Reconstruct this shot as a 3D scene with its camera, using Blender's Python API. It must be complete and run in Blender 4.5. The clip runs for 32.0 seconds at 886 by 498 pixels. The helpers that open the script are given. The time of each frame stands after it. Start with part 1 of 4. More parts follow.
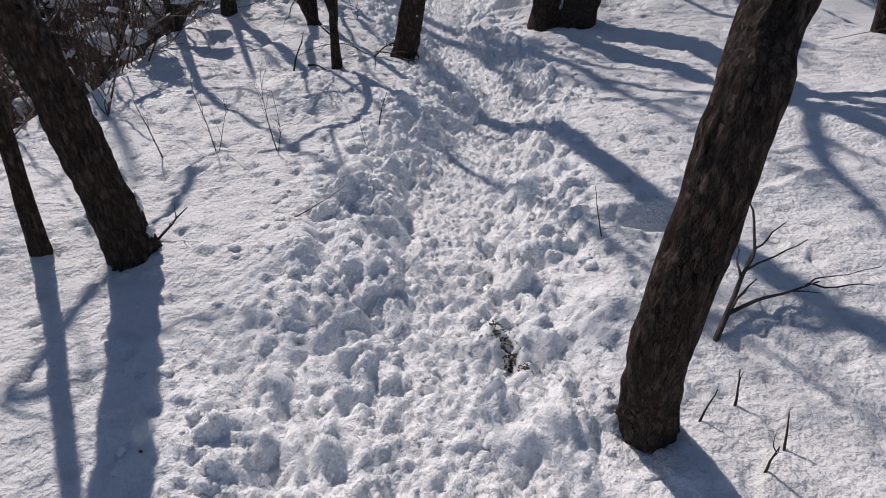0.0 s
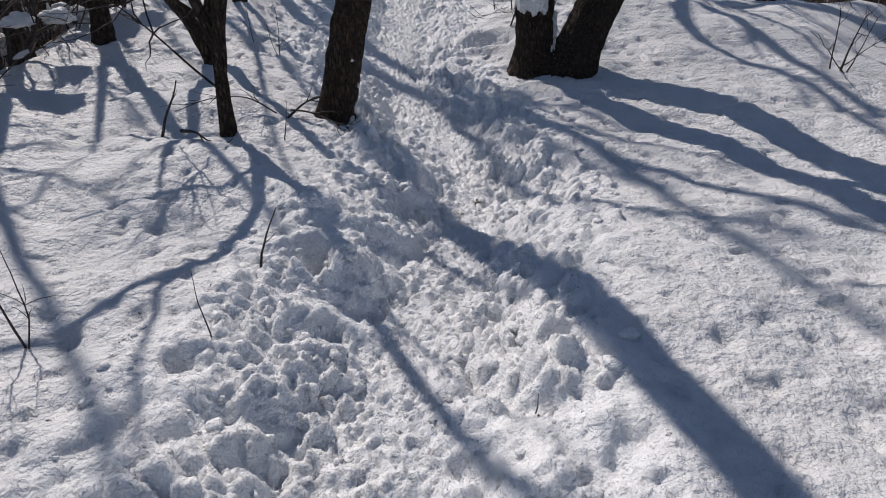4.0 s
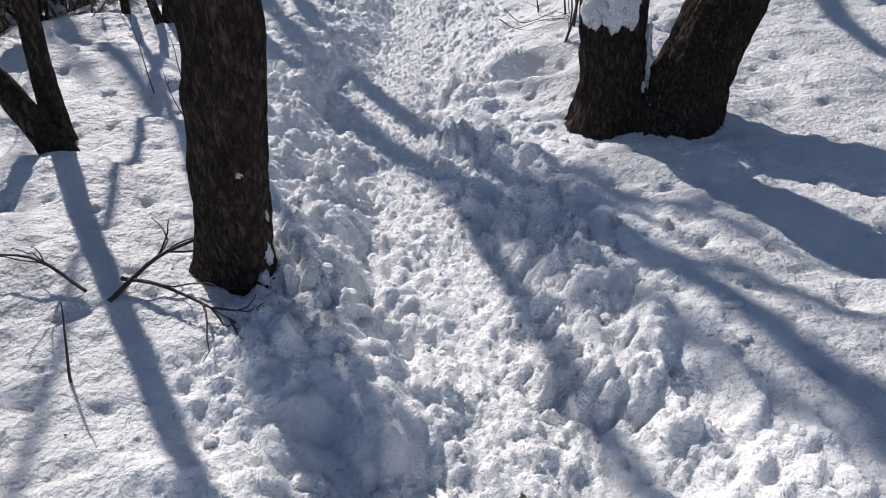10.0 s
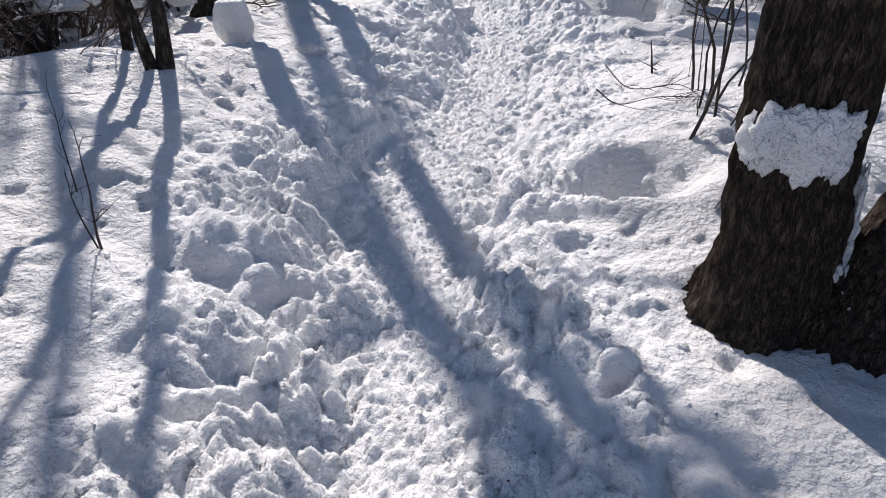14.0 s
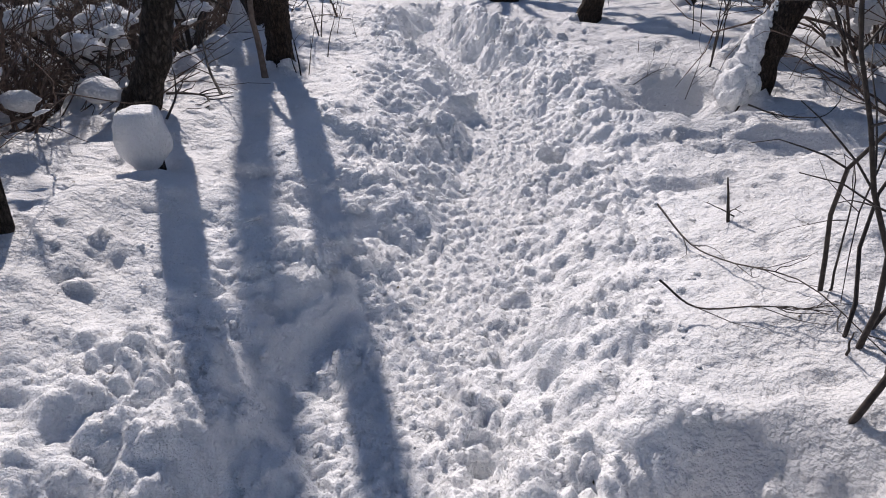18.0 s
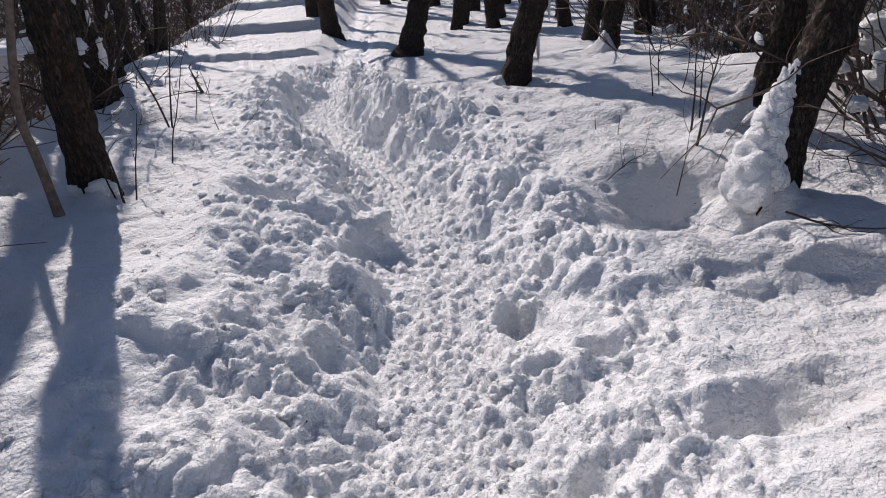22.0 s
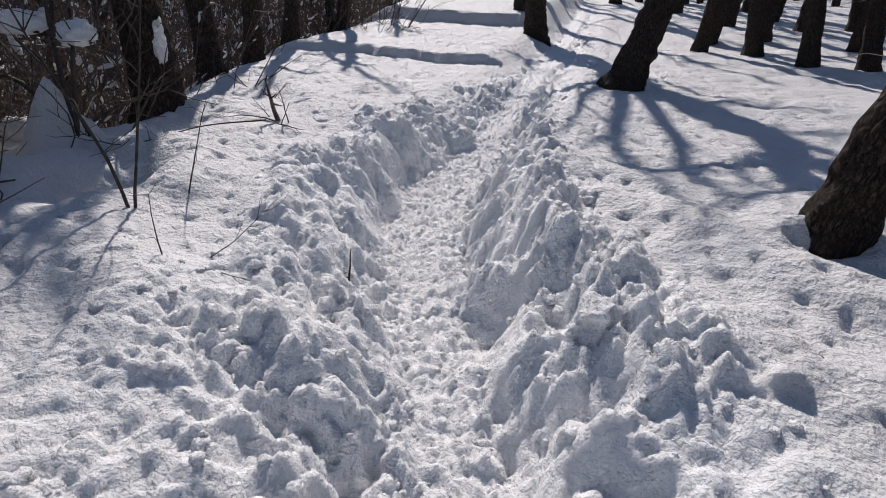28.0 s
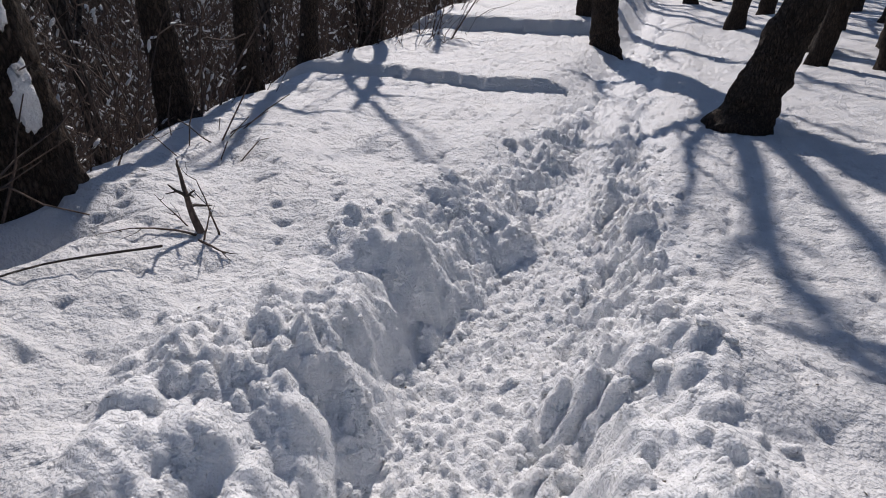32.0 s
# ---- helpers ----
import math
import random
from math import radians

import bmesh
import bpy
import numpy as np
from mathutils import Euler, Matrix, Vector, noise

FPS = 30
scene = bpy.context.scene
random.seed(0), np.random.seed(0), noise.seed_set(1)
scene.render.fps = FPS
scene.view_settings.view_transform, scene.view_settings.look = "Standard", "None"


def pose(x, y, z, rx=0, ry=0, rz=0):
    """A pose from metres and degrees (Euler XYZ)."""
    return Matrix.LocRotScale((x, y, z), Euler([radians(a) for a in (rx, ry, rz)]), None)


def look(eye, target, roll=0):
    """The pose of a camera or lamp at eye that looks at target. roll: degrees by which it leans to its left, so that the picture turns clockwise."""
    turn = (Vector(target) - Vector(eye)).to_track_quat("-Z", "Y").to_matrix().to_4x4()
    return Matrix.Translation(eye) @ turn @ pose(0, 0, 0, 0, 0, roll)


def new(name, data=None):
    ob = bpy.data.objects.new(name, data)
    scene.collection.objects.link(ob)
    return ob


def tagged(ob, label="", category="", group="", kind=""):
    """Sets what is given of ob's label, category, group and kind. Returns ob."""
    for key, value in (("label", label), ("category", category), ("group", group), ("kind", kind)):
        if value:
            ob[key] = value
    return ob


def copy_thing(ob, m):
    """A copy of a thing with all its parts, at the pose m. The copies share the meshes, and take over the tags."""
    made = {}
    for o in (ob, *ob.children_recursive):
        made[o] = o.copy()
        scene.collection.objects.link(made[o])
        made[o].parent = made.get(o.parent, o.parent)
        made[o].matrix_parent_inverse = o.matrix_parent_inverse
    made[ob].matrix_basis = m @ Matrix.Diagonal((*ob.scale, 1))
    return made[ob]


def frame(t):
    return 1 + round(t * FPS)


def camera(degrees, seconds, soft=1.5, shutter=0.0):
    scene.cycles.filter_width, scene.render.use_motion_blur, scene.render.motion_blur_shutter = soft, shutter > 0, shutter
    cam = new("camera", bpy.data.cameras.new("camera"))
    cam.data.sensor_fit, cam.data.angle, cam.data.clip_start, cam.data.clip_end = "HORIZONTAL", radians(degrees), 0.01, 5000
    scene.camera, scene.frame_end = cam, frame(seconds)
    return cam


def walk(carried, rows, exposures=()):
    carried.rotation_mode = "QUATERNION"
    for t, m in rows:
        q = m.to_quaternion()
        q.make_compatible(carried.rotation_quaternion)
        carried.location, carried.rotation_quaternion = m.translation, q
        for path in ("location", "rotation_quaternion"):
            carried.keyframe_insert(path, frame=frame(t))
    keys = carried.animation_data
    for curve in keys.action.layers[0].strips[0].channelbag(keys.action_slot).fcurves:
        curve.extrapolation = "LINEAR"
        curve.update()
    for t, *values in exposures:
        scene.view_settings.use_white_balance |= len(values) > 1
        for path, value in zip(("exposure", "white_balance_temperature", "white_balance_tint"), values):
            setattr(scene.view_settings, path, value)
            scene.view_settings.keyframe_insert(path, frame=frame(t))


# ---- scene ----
cam = camera(72.2, 32.0, soft=1.0)
PATH = [
    (0, (-0.278, 0.623, 1.935), (-0.236, 2.312, 0.865), -2.7),
    (0.5, (-0.319, 0.963, 1.907), (-0.169, 2.64, 0.827), -1.9),
    (1, (-0.292, 1.234, 1.886), (-0.148, 2.925, 0.827), -2.7),
    (1.5, (-0.226, 1.535, 1.83), (-0.045, 3.223, 0.773), 0.4),
    (2, (-0.216, 1.797, 1.784), (-0.048, 3.529, 0.798), -0.5),
    (2.5, (-0.27, 2.105, 1.778), (-0.109, 3.802, 0.731), -3.4),
    (3, (-0.258, 2.307, 1.752), (-0.042, 4.024, 0.748), -1.9),
    (3.5, (-0.164, 2.574, 1.707), (0.007, 4.287, 0.687), 0.5),
    (5.5, (0.151, 3.247, 1.583), (0.27, 4.975, 0.583), -1.8),
    (6, (0.131, 3.514, 1.598), (0.362, 5.273, 0.673), -1.1),
    (6.5, (0.099, 3.787, 1.595), (0.458, 5.522, 0.668), -1.7),
    (7, (0.14, 3.985, 1.529), (0.39, 5.708, 0.544), -2.3),
    (7.5, (0.284, 4.23, 1.552), (0.442, 5.936, 0.521), 0.2),
    (8, (0.326, 4.372, 1.539), (0.432, 6.065, 0.48), -0.6),
    (8.5, (0.323, 4.582, 1.443), (0.456, 6.243, 0.337), -1.1),
    (9, (0.265, 4.863, 1.44), (0.409, 6.507, 0.31), -3.3),
    (9.5, (0.26, 5.029, 1.425), (0.437, 6.688, 0.322), -3.4),
    (10, (0.318, 5.268, 1.408), (0.343, 6.976, 0.366), -3.4),
    (10.5, (0.382, 5.426, 1.435), (0.367, 7.134, 0.393), -2.9),
    (11, (0.389, 5.618, 1.395), (0.378, 7.343, 0.382), -2.7),
    (11.5, (0.365, 5.866, 1.441), (0.385, 7.577, 0.405), -2.0),
    (12, (0.382, 6.03, 1.419), (0.418, 7.786, 0.464), -1.4),
    (12.5, (0.429, 6.265, 1.403), (0.37, 8.04, 0.483), -1.6),
    (13, (0.507, 6.45, 1.405), (0.344, 8.205, 0.46), -0.5),
    (13.5, (0.552, 6.609, 1.413), (0.348, 8.36, 0.469), -1.3),
    (14, (0.528, 6.816, 1.428), (0.29, 8.523, 0.414), -2.1),
    (14.5, (0.493, 7.005, 1.494), (0.313, 8.768, 0.566), -1.3),
    (15, (0.493, 7.154, 1.49), (0.284, 8.963, 0.662), -1.4),
    (15.5, (0.536, 7.428, 1.479), (0.236, 9.205, 0.611), -0.9),
    (17.5, (0.497, 8.132, 1.533), (0.263, 9.938, 0.708), -3.2),
    (18, (0.49, 8.393, 1.524), (0.208, 10.159, 0.629), -2.2),
    (18.5, (0.492, 8.59, 1.552), (0.148, 10.36, 0.687), -2.5),
    (19, (0.417, 8.864, 1.526), (0.163, 10.649, 0.661), -3.8),
    (19.5, (0.355, 9.088, 1.576), (0.203, 10.88, 0.701), -5.2),
    (20, (0.352, 9.334, 1.548), (0.166, 11.161, 0.754), -5.7),
    (20.5, (0.367, 9.595, 1.546), (0.171, 11.395, 0.697), -4.8),
    (21, (0.302, 9.857, 1.543), (0.196, 11.682, 0.732), -5.6),
    (21.5, (0.268, 10.045, 1.6), (0.249, 11.902, 0.859), -6.0),
    (22, (0.343, 10.336, 1.573), (0.315, 12.171, 0.778), -4.6),
    (22.5, (0.385, 10.558, 1.552), (0.426, 12.376, 0.72), -4.3),
    (23, (0.313, 10.897, 1.521), (0.414, 12.711, 0.684), -3.6),
    (23.5, (0.282, 11.165, 1.585), (0.381, 12.975, 0.74), -4.0),
    (24, (0.31, 11.49, 1.563), (0.288, 13.346, 0.816), -2.7),
    (24.5, (0.411, 11.777, 1.583), (0.266, 13.605, 0.784), -1.8),
    (25, (0.378, 12.116, 1.571), (0.185, 13.96, 0.82), -0.9),
    (25.5, (0.411, 12.355, 1.649), (0.176, 14.187, 0.881), -1.9),
    (27.5, (0.293, 13.426, 1.652), (-0.177, 15.226, 0.92), -0.0),
    (28, (0.266, 13.705, 1.639), (-0.321, 15.437, 0.829), 1.5),
    (28.5, (0.225, 13.931, 1.661), (-0.449, 15.625, 0.839), 2.3),
    (29, (0.085, 14.225, 1.644), (-0.557, 15.972, 0.913), 1.6),
    (29.5, (-0.009, 14.434, 1.662), (-0.708, 16.17, 0.958), 1.1),
    (30, (-0.052, 14.741, 1.653), (-0.911, 16.425, 0.998), 2.7),
    (30.5, (-0.146, 15.037, 1.669), (-0.996, 16.704, 0.961), 1.9),
    (31, (-0.321, 15.323, 1.663), (-1.049, 17.0, 0.854), -0.9),
    (31.5, (-0.388, 15.529, 1.671), (-1.073, 17.238, 0.89), -0.4),
    (32, (-0.416, 15.81, 1.669), (-1.155, 17.483, 0.86), 0.1),
]
walk(cam, [(t, look(eye, target, roll)) for t, eye, target, roll in PATH], [(0, .02, 6630, 17), (2, -.04, 6640, 16), (3.5, -.04, 6600, 15), (6, .1, 6490, 14), (9, .3, 6470, 14), (14, .52, 6600, 16), (17.5, .32, 6600, 18), (20, .14, 6600, 18), (23, .17, 6620, 18), (25, .14, 6620, 17), (28, .1, 6600, 16), (32, .04, 6560, 16)])

# ---------------------------------------------------------------- light
SUN_AZ, SUN_EL = radians(25), radians(39)      # azimuth counted from +y towards -x
SUN_DIR = Vector((-math.sin(SUN_AZ) * math.cos(SUN_EL), math.cos(SUN_AZ) * math.cos(SUN_EL), math.sin(SUN_EL)))
world = bpy.data.worlds.new("sky")
scene.world = world
world.use_nodes = True
sky = world.node_tree.nodes.new("ShaderNodeTexSky")
sky.sky_type, sky.sun_disc = "NISHITA", False
sky.sun_elevation, sky.sun_rotation = SUN_EL, -SUN_AZ
sky.altitude, sky.air_density, sky.dust_density, sky.ozone_density = 900, 1.0, 0.3, 1.0
world.node_tree.links.new(sky.outputs[0], world.node_tree.nodes["Background"].inputs[0])
world.node_tree.nodes["Background"].inputs[1].default_value = 0.082
sun = new("sun", bpy.data.lights.new("sun", "SUN"))
sun.data.energy, sun.data.angle, sun.data.color = 3.75, radians(0.6), (1.0, 0.96, 0.9)
sun.matrix_world = look(SUN_DIR * 60, (0, 0, 0))


# ---------------------------------------------------------------- materials
def material(name):
    m = bpy.data.materials.new(name)
    m.use_nodes = True
    return m, m.node_tree, m.node_tree.nodes["Principled BSDF"]


def node(tree, kind, **values):
    n = tree.nodes.new(kind)
    for key, value in values.items():
        if key in n.inputs:
            n.inputs[key].default_value = value
    return n


def ramp(tree, source, stops):
    n = tree.nodes.new("ShaderNodeValToRGB")
    els = n.color_ramp.elements
    while len(els) < len(stops):
        els.new(0.5)
    for e, (at, col) in zip(els, stops):
        e.position = at
        e.color = (*col, 1) if len(col) == 3 else col
    tree.links.new(source, n.inputs[0])
    return n


def place(tree, scale=(1, 1, 1), turn=(0, 0, 0)):
    c = tree.nodes.new("ShaderNodeTexCoord")
    m = node(tree, "ShaderNodeMapping")
    m.inputs["Scale"].default_value = scale
    m.inputs["Rotation"].default_value = turn
    tree.links.new(c.outputs["Object"], m.inputs[0])
    return m.outputs[0]


def bump(tree, height, strength, distance, after=None):
    b = node(tree, "ShaderNodeBump", Strength=strength, Distance=distance)
    tree.links.new(height, b.inputs["Height"])
    if after is not None:
        tree.links.new(after, b.inputs["Normal"])
    return b.outputs[0]


def snow_material():
    m, t, p = material("snow")
    co = place(t)
    grain = node(t, "ShaderNodeTexNoise", Scale=170.0, Detail=3.0, Roughness=0.7)
    soft = node(t, "ShaderNodeTexNoise", Scale=11.0, Detail=5.0, Roughness=0.62)
    melt = node(t, "ShaderNodeTexNoise", Scale=42.0, Detail=3.0, Roughness=0.55)
    stain = node(t, "ShaderNodeTexNoise", Scale=1.7, Detail=5.0, Roughness=0.65)
    warp = node(t, "ShaderNodeTexNoise", Scale=14.0, Detail=2.0)
    for n in (grain, soft, melt, stain, warp):
        t.links.new(co, n.inputs["Vector"])
    bent = node(t, "ShaderNodeMixRGB", Fac=0.045)
    bent.blend_type = "ADD"
    t.links.new(co, bent.inputs[1])
    t.links.new(warp.outputs["Color"], bent.inputs[2])
    crumb = node(t, "ShaderNodeTexVoronoi", Scale=48.0)
    small = node(t, "ShaderNodeTexVoronoi", Scale=105.0)
    for n in (crumb, small):
        t.links.new(bent.outputs[0], n.inputs["Vector"])
    col = ramp(t, stain.outputs["Fac"], [(0.3, (0.895, 0.905, 0.92)), (0.55, (0.935, 0.935, 0.932)), (0.75, (0.91, 0.90, 0.885))])
    crust = ramp(t, stain.outputs["Fac"], [(0.3, (0.70, 0.705, 0.715)), (0.55, (0.76, 0.755, 0.752)), (0.75, (0.72, 0.705, 0.69))])
    fleck = ramp(t, grain.outputs["Fac"], [(0.25, (0.86, 0.86, 0.87)), (0.5, (1, 1, 1))])
    broken = t.nodes.new("ShaderNodeAttribute")
    broken.attribute_name = "trodden"
    kind = node(t, "ShaderNodeMixRGB")
    t.links.new(broken.outputs["Fac"], kind.inputs[0])
    t.links.new(crust.outputs[0], kind.inputs[1])
    t.links.new(col.outputs[0], kind.inputs[2])
    mix = node(t, "ShaderNodeMixRGB", Fac=1.0)
    mix.blend_type = "MULTIPLY"
    t.links.new(kind.outputs[0], mix.inputs[1])
    t.links.new(fleck.outputs[0], mix.inputs[2])
    t.links.new(mix.outputs[0], p.inputs["Base Color"])
    # broken snow is crumbly, untouched snow only pitted by melting
    def amount(low, high):
        n = node(t, "ShaderNodeMapRange")
        n.inputs["To Min"].default_value, n.inputs["To Max"].default_value = low, high
        t.links.new(broken.outputs["Fac"], n.inputs["Value"])
        return n.outputs[0]

    def relief(source, low, high, distance, after=None, invert=False):
        b = node(t, "ShaderNodeBump", Distance=distance)
        b.invert = invert
        t.links.new(source, b.inputs["Height"])
        t.links.new(amount(low, high), b.inputs["Strength"])
        if after is not None:
            t.links.new(after, b.inputs["Normal"])
        return b.outputs[0]

    n1 = relief(soft.outputs["Fac"], 0.45, 0.7, 0.03)
    n2 = relief(melt.outputs["Fac"], 1.0, 0.6, 0.036, n1)
    n3 = relief(crumb.outputs["Distance"], 0.1, 0.5, 0.02, n2, True)
    n4 = relief(small.outputs["Distance"], 0.3, 0.6, 0.012, n3, True)
    n5 = relief(grain.outputs["Fac"], 0.5, 0.6, 0.009, n4)
    t.links.new(n5, p.inputs["Normal"])
    p.inputs["Roughness"].default_value = 0.6
    p.inputs["Subsurface Weight"].default_value = 0.5
    p.inputs["Subsurface Radius"].default_value = (1.0, 1.0, 1.0)
    p.inputs["Subsurface Scale"].default_value = 0.03
    p.inputs["Specular IOR Level"].default_value = 0.35
    return m


def bark_material(name, dark, light, ridge=24.0, lichen=0.0, gloss=0.85):
    m, t, p = material(name)
    co = place(t, (1, 1, 0.34))
    flat = place(t)
    furrow = node(t, "ShaderNodeTexVoronoi", Scale=ridge)
    furrow.feature = "DISTANCE_TO_EDGE"
    fine = node(t, "ShaderNodeTexNoise", Scale=ridge * 2.5, Detail=6.0, Roughness=0.7)
    patch = node(t, "ShaderNodeTexNoise", Scale=5.0, Detail=5.0, Roughness=0.65)
    warp = node(t, "ShaderNodeMixRGB", Fac=0.05)
    t.links.new(co, fine.inputs["Vector"])
    t.links.new(co, warp.inputs[1])
    t.links.new(fine.outputs["Color"], warp.inputs[2])
    t.links.new(warp.outputs[0], furrow.inputs["Vector"])
    t.links.new(flat, patch.inputs["Vector"])
    c1 = ramp(t, fine.outputs["Fac"], [(0.3, dark), (0.7, light)])
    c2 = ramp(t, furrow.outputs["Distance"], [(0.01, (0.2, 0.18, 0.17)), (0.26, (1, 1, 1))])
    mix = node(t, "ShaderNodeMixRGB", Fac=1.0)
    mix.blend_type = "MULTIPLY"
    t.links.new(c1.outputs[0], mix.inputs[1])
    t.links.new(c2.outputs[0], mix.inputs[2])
    grey = tuple(v * 0.5 + 0.11 for v in light)
    lich = ramp(t, patch.outputs["Fac"], [(0.56, (0, 0, 0)), (0.72, (lichen, lichen, lichen))])
    top = node(t, "ShaderNodeMixRGB")
    t.links.new(lich.outputs[0], top.inputs[0])
    t.links.new(mix.outputs[0], top.inputs[1])
    top.inputs[2].default_value = (*grey, 1)
    t.links.new(top.outputs[0], p.inputs["Base Color"])
    n1 = bump(t, furrow.outputs["Distance"], 1.0, 0.06)
    n2 = bump(t, fine.outputs["Fac"], 0.8, 0.02, n1)
    t.links.new(n2, p.inputs["Normal"])
    p.inputs["Roughness"].default_value = gloss
    p.inputs["Specular IOR Level"].default_value = 0.25
    return m


def plain_material(name, a, b, scale=40.0, rough=0.85):
    m, t, p = material(name)
    n = node(t, "ShaderNodeTexNoise", Scale=scale, Detail=4.0)
    t.links.new(place(t), n.inputs["Vector"])
    c = ramp(t, n.outputs["Fac"], [(0.3, a), (0.7, b)])
    t.links.new(c.outputs[0], p.inputs["Base Color"])
    t.links.new(bump(t, n.outputs["Fac"], 0.5, 0.004), p.inputs["Normal"])
    p.inputs["Roughness"].default_value = rough
    return m


SNOW = snow_material()
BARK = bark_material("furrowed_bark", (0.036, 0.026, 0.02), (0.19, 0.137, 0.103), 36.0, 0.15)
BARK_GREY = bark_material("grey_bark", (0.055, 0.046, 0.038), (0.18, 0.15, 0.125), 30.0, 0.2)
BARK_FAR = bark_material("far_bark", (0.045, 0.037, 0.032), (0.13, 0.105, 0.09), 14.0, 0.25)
TWIG = plain_material("twig_bark", (0.018, 0.014, 0.012), (0.06, 0.045, 0.036), 60.0, 0.75)
BRUSH = plain_material("brush_stems", (0.045, 0.031, 0.025), (0.16, 0.11, 0.085), 25.0)
DEAD = plain_material("peeled_wood", (0.09, 0.066, 0.052), (0.2, 0.15, 0.12), 30.0)
LITTER = plain_material("leaf_litter", (0.03, 0.025, 0.018), (0.10, 0.075, 0.045), 90.0)
MOSS = plain_material("moss_and_grass", (0.035, 0.04, 0.015), (0.13, 0.12, 0.05), 120.0)


# ---------------------------------------------------------------- mesh helpers
def mesh_of(name, verts, faces, mat, smooth=True):
    me = bpy.data.meshes.new(name)
    verts = np.asarray(verts, float)
    if isinstance(faces, np.ndarray) and faces.ndim == 2:
        n, k = faces.shape
        me.vertices.add(len(verts))
        me.vertices.foreach_set("co", verts.astype(np.float32).ravel())
        me.loops.add(n * k)
        me.loops.foreach_set("vertex_index", faces.astype(np.int32).ravel())
        me.polygons.add(n)
        me.polygons.foreach_set("loop_start", np.arange(0, n * k, k, dtype=np.int32))
        if smooth:
            me.polygons.foreach_set("use_smooth", np.ones(n, dtype=bool))
        me.update(calc_edges=True)
    else:
        me.from_pydata(verts.tolist(), [], [list(f) for f in faces])
        if smooth:
            me.polygons.foreach_set("use_smooth", np.ones(len(me.polygons), dtype=bool))
    me.materials.append(mat)
    return me


def part(name, verts, faces, mat, parent=None, label="", smooth=True):
    ob = new(name, mesh_of(name, verts, faces, mat, smooth))
    if parent is not None:
        ob.parent = parent
    if label:
        ob["label"] = label
    return ob


def crumbly(ob):
    """Marks a mesh of snow as freshly broken."""
    a = ob.data.attributes.new("trodden", "FLOAT", "POINT")
    a.data.foreach_set("value", np.ones(len(ob.data.vertices), np.float32))
    return ob


def thing(name, at, label, category, group="", kind=""):
    e = new(name)
    e.empty_display_size = 0.1
    e.location = at
    return tagged(e, label, category, group, kind)


def hashed(ix, iy, seed):
    h = (ix.astype(np.int64) * 374761393 + iy.astype(np.int64) * 668265263 + seed * 1442695041) & 0x7FFFFFFF
    h = ((h ^ (h >> 13)) * 1274126177) & 0x7FFFFFFF
    return ((h ^ (h >> 16)) & 0xFFFF) / 65535.0


def perlin(x, y, seed=0):
    """Gradient noise, about -0.7 to 0.7."""
    ix, iy = np.floor(x), np.floor(y)
    fx, fy = x - ix, y - iy
    u, v = fx * fx * fx * (fx * (fx * 6 - 15) + 10), fy * fy * fy * (fy * (fy * 6 - 15) + 10)

    def corner(a, b):
        ang = hashed(ix + a, iy + b, seed) * 2 * np.pi
        return np.cos(ang) * (fx - a) + np.sin(ang) * (fy - b)

    low = corner(0, 0) * (1 - u) + corner(1, 0) * u
    high = corner(0, 1) * (1 - u) + corner(1, 1) * u
    return low * (1 - v) + high * v


def fbm(x, y, octaves, seed=0, gain=0.5):
    total, amp = 0.0, 1.0
    for k in range(octaves):
        total = total + amp * perlin(x * 2**k, y * 2**k, seed + k)
        amp *= gain
    return total


def step(a, b, v):
    w = np.clip((v - a) / (b - a), 0, 1)
    return w * w * (3 - 2 * w)


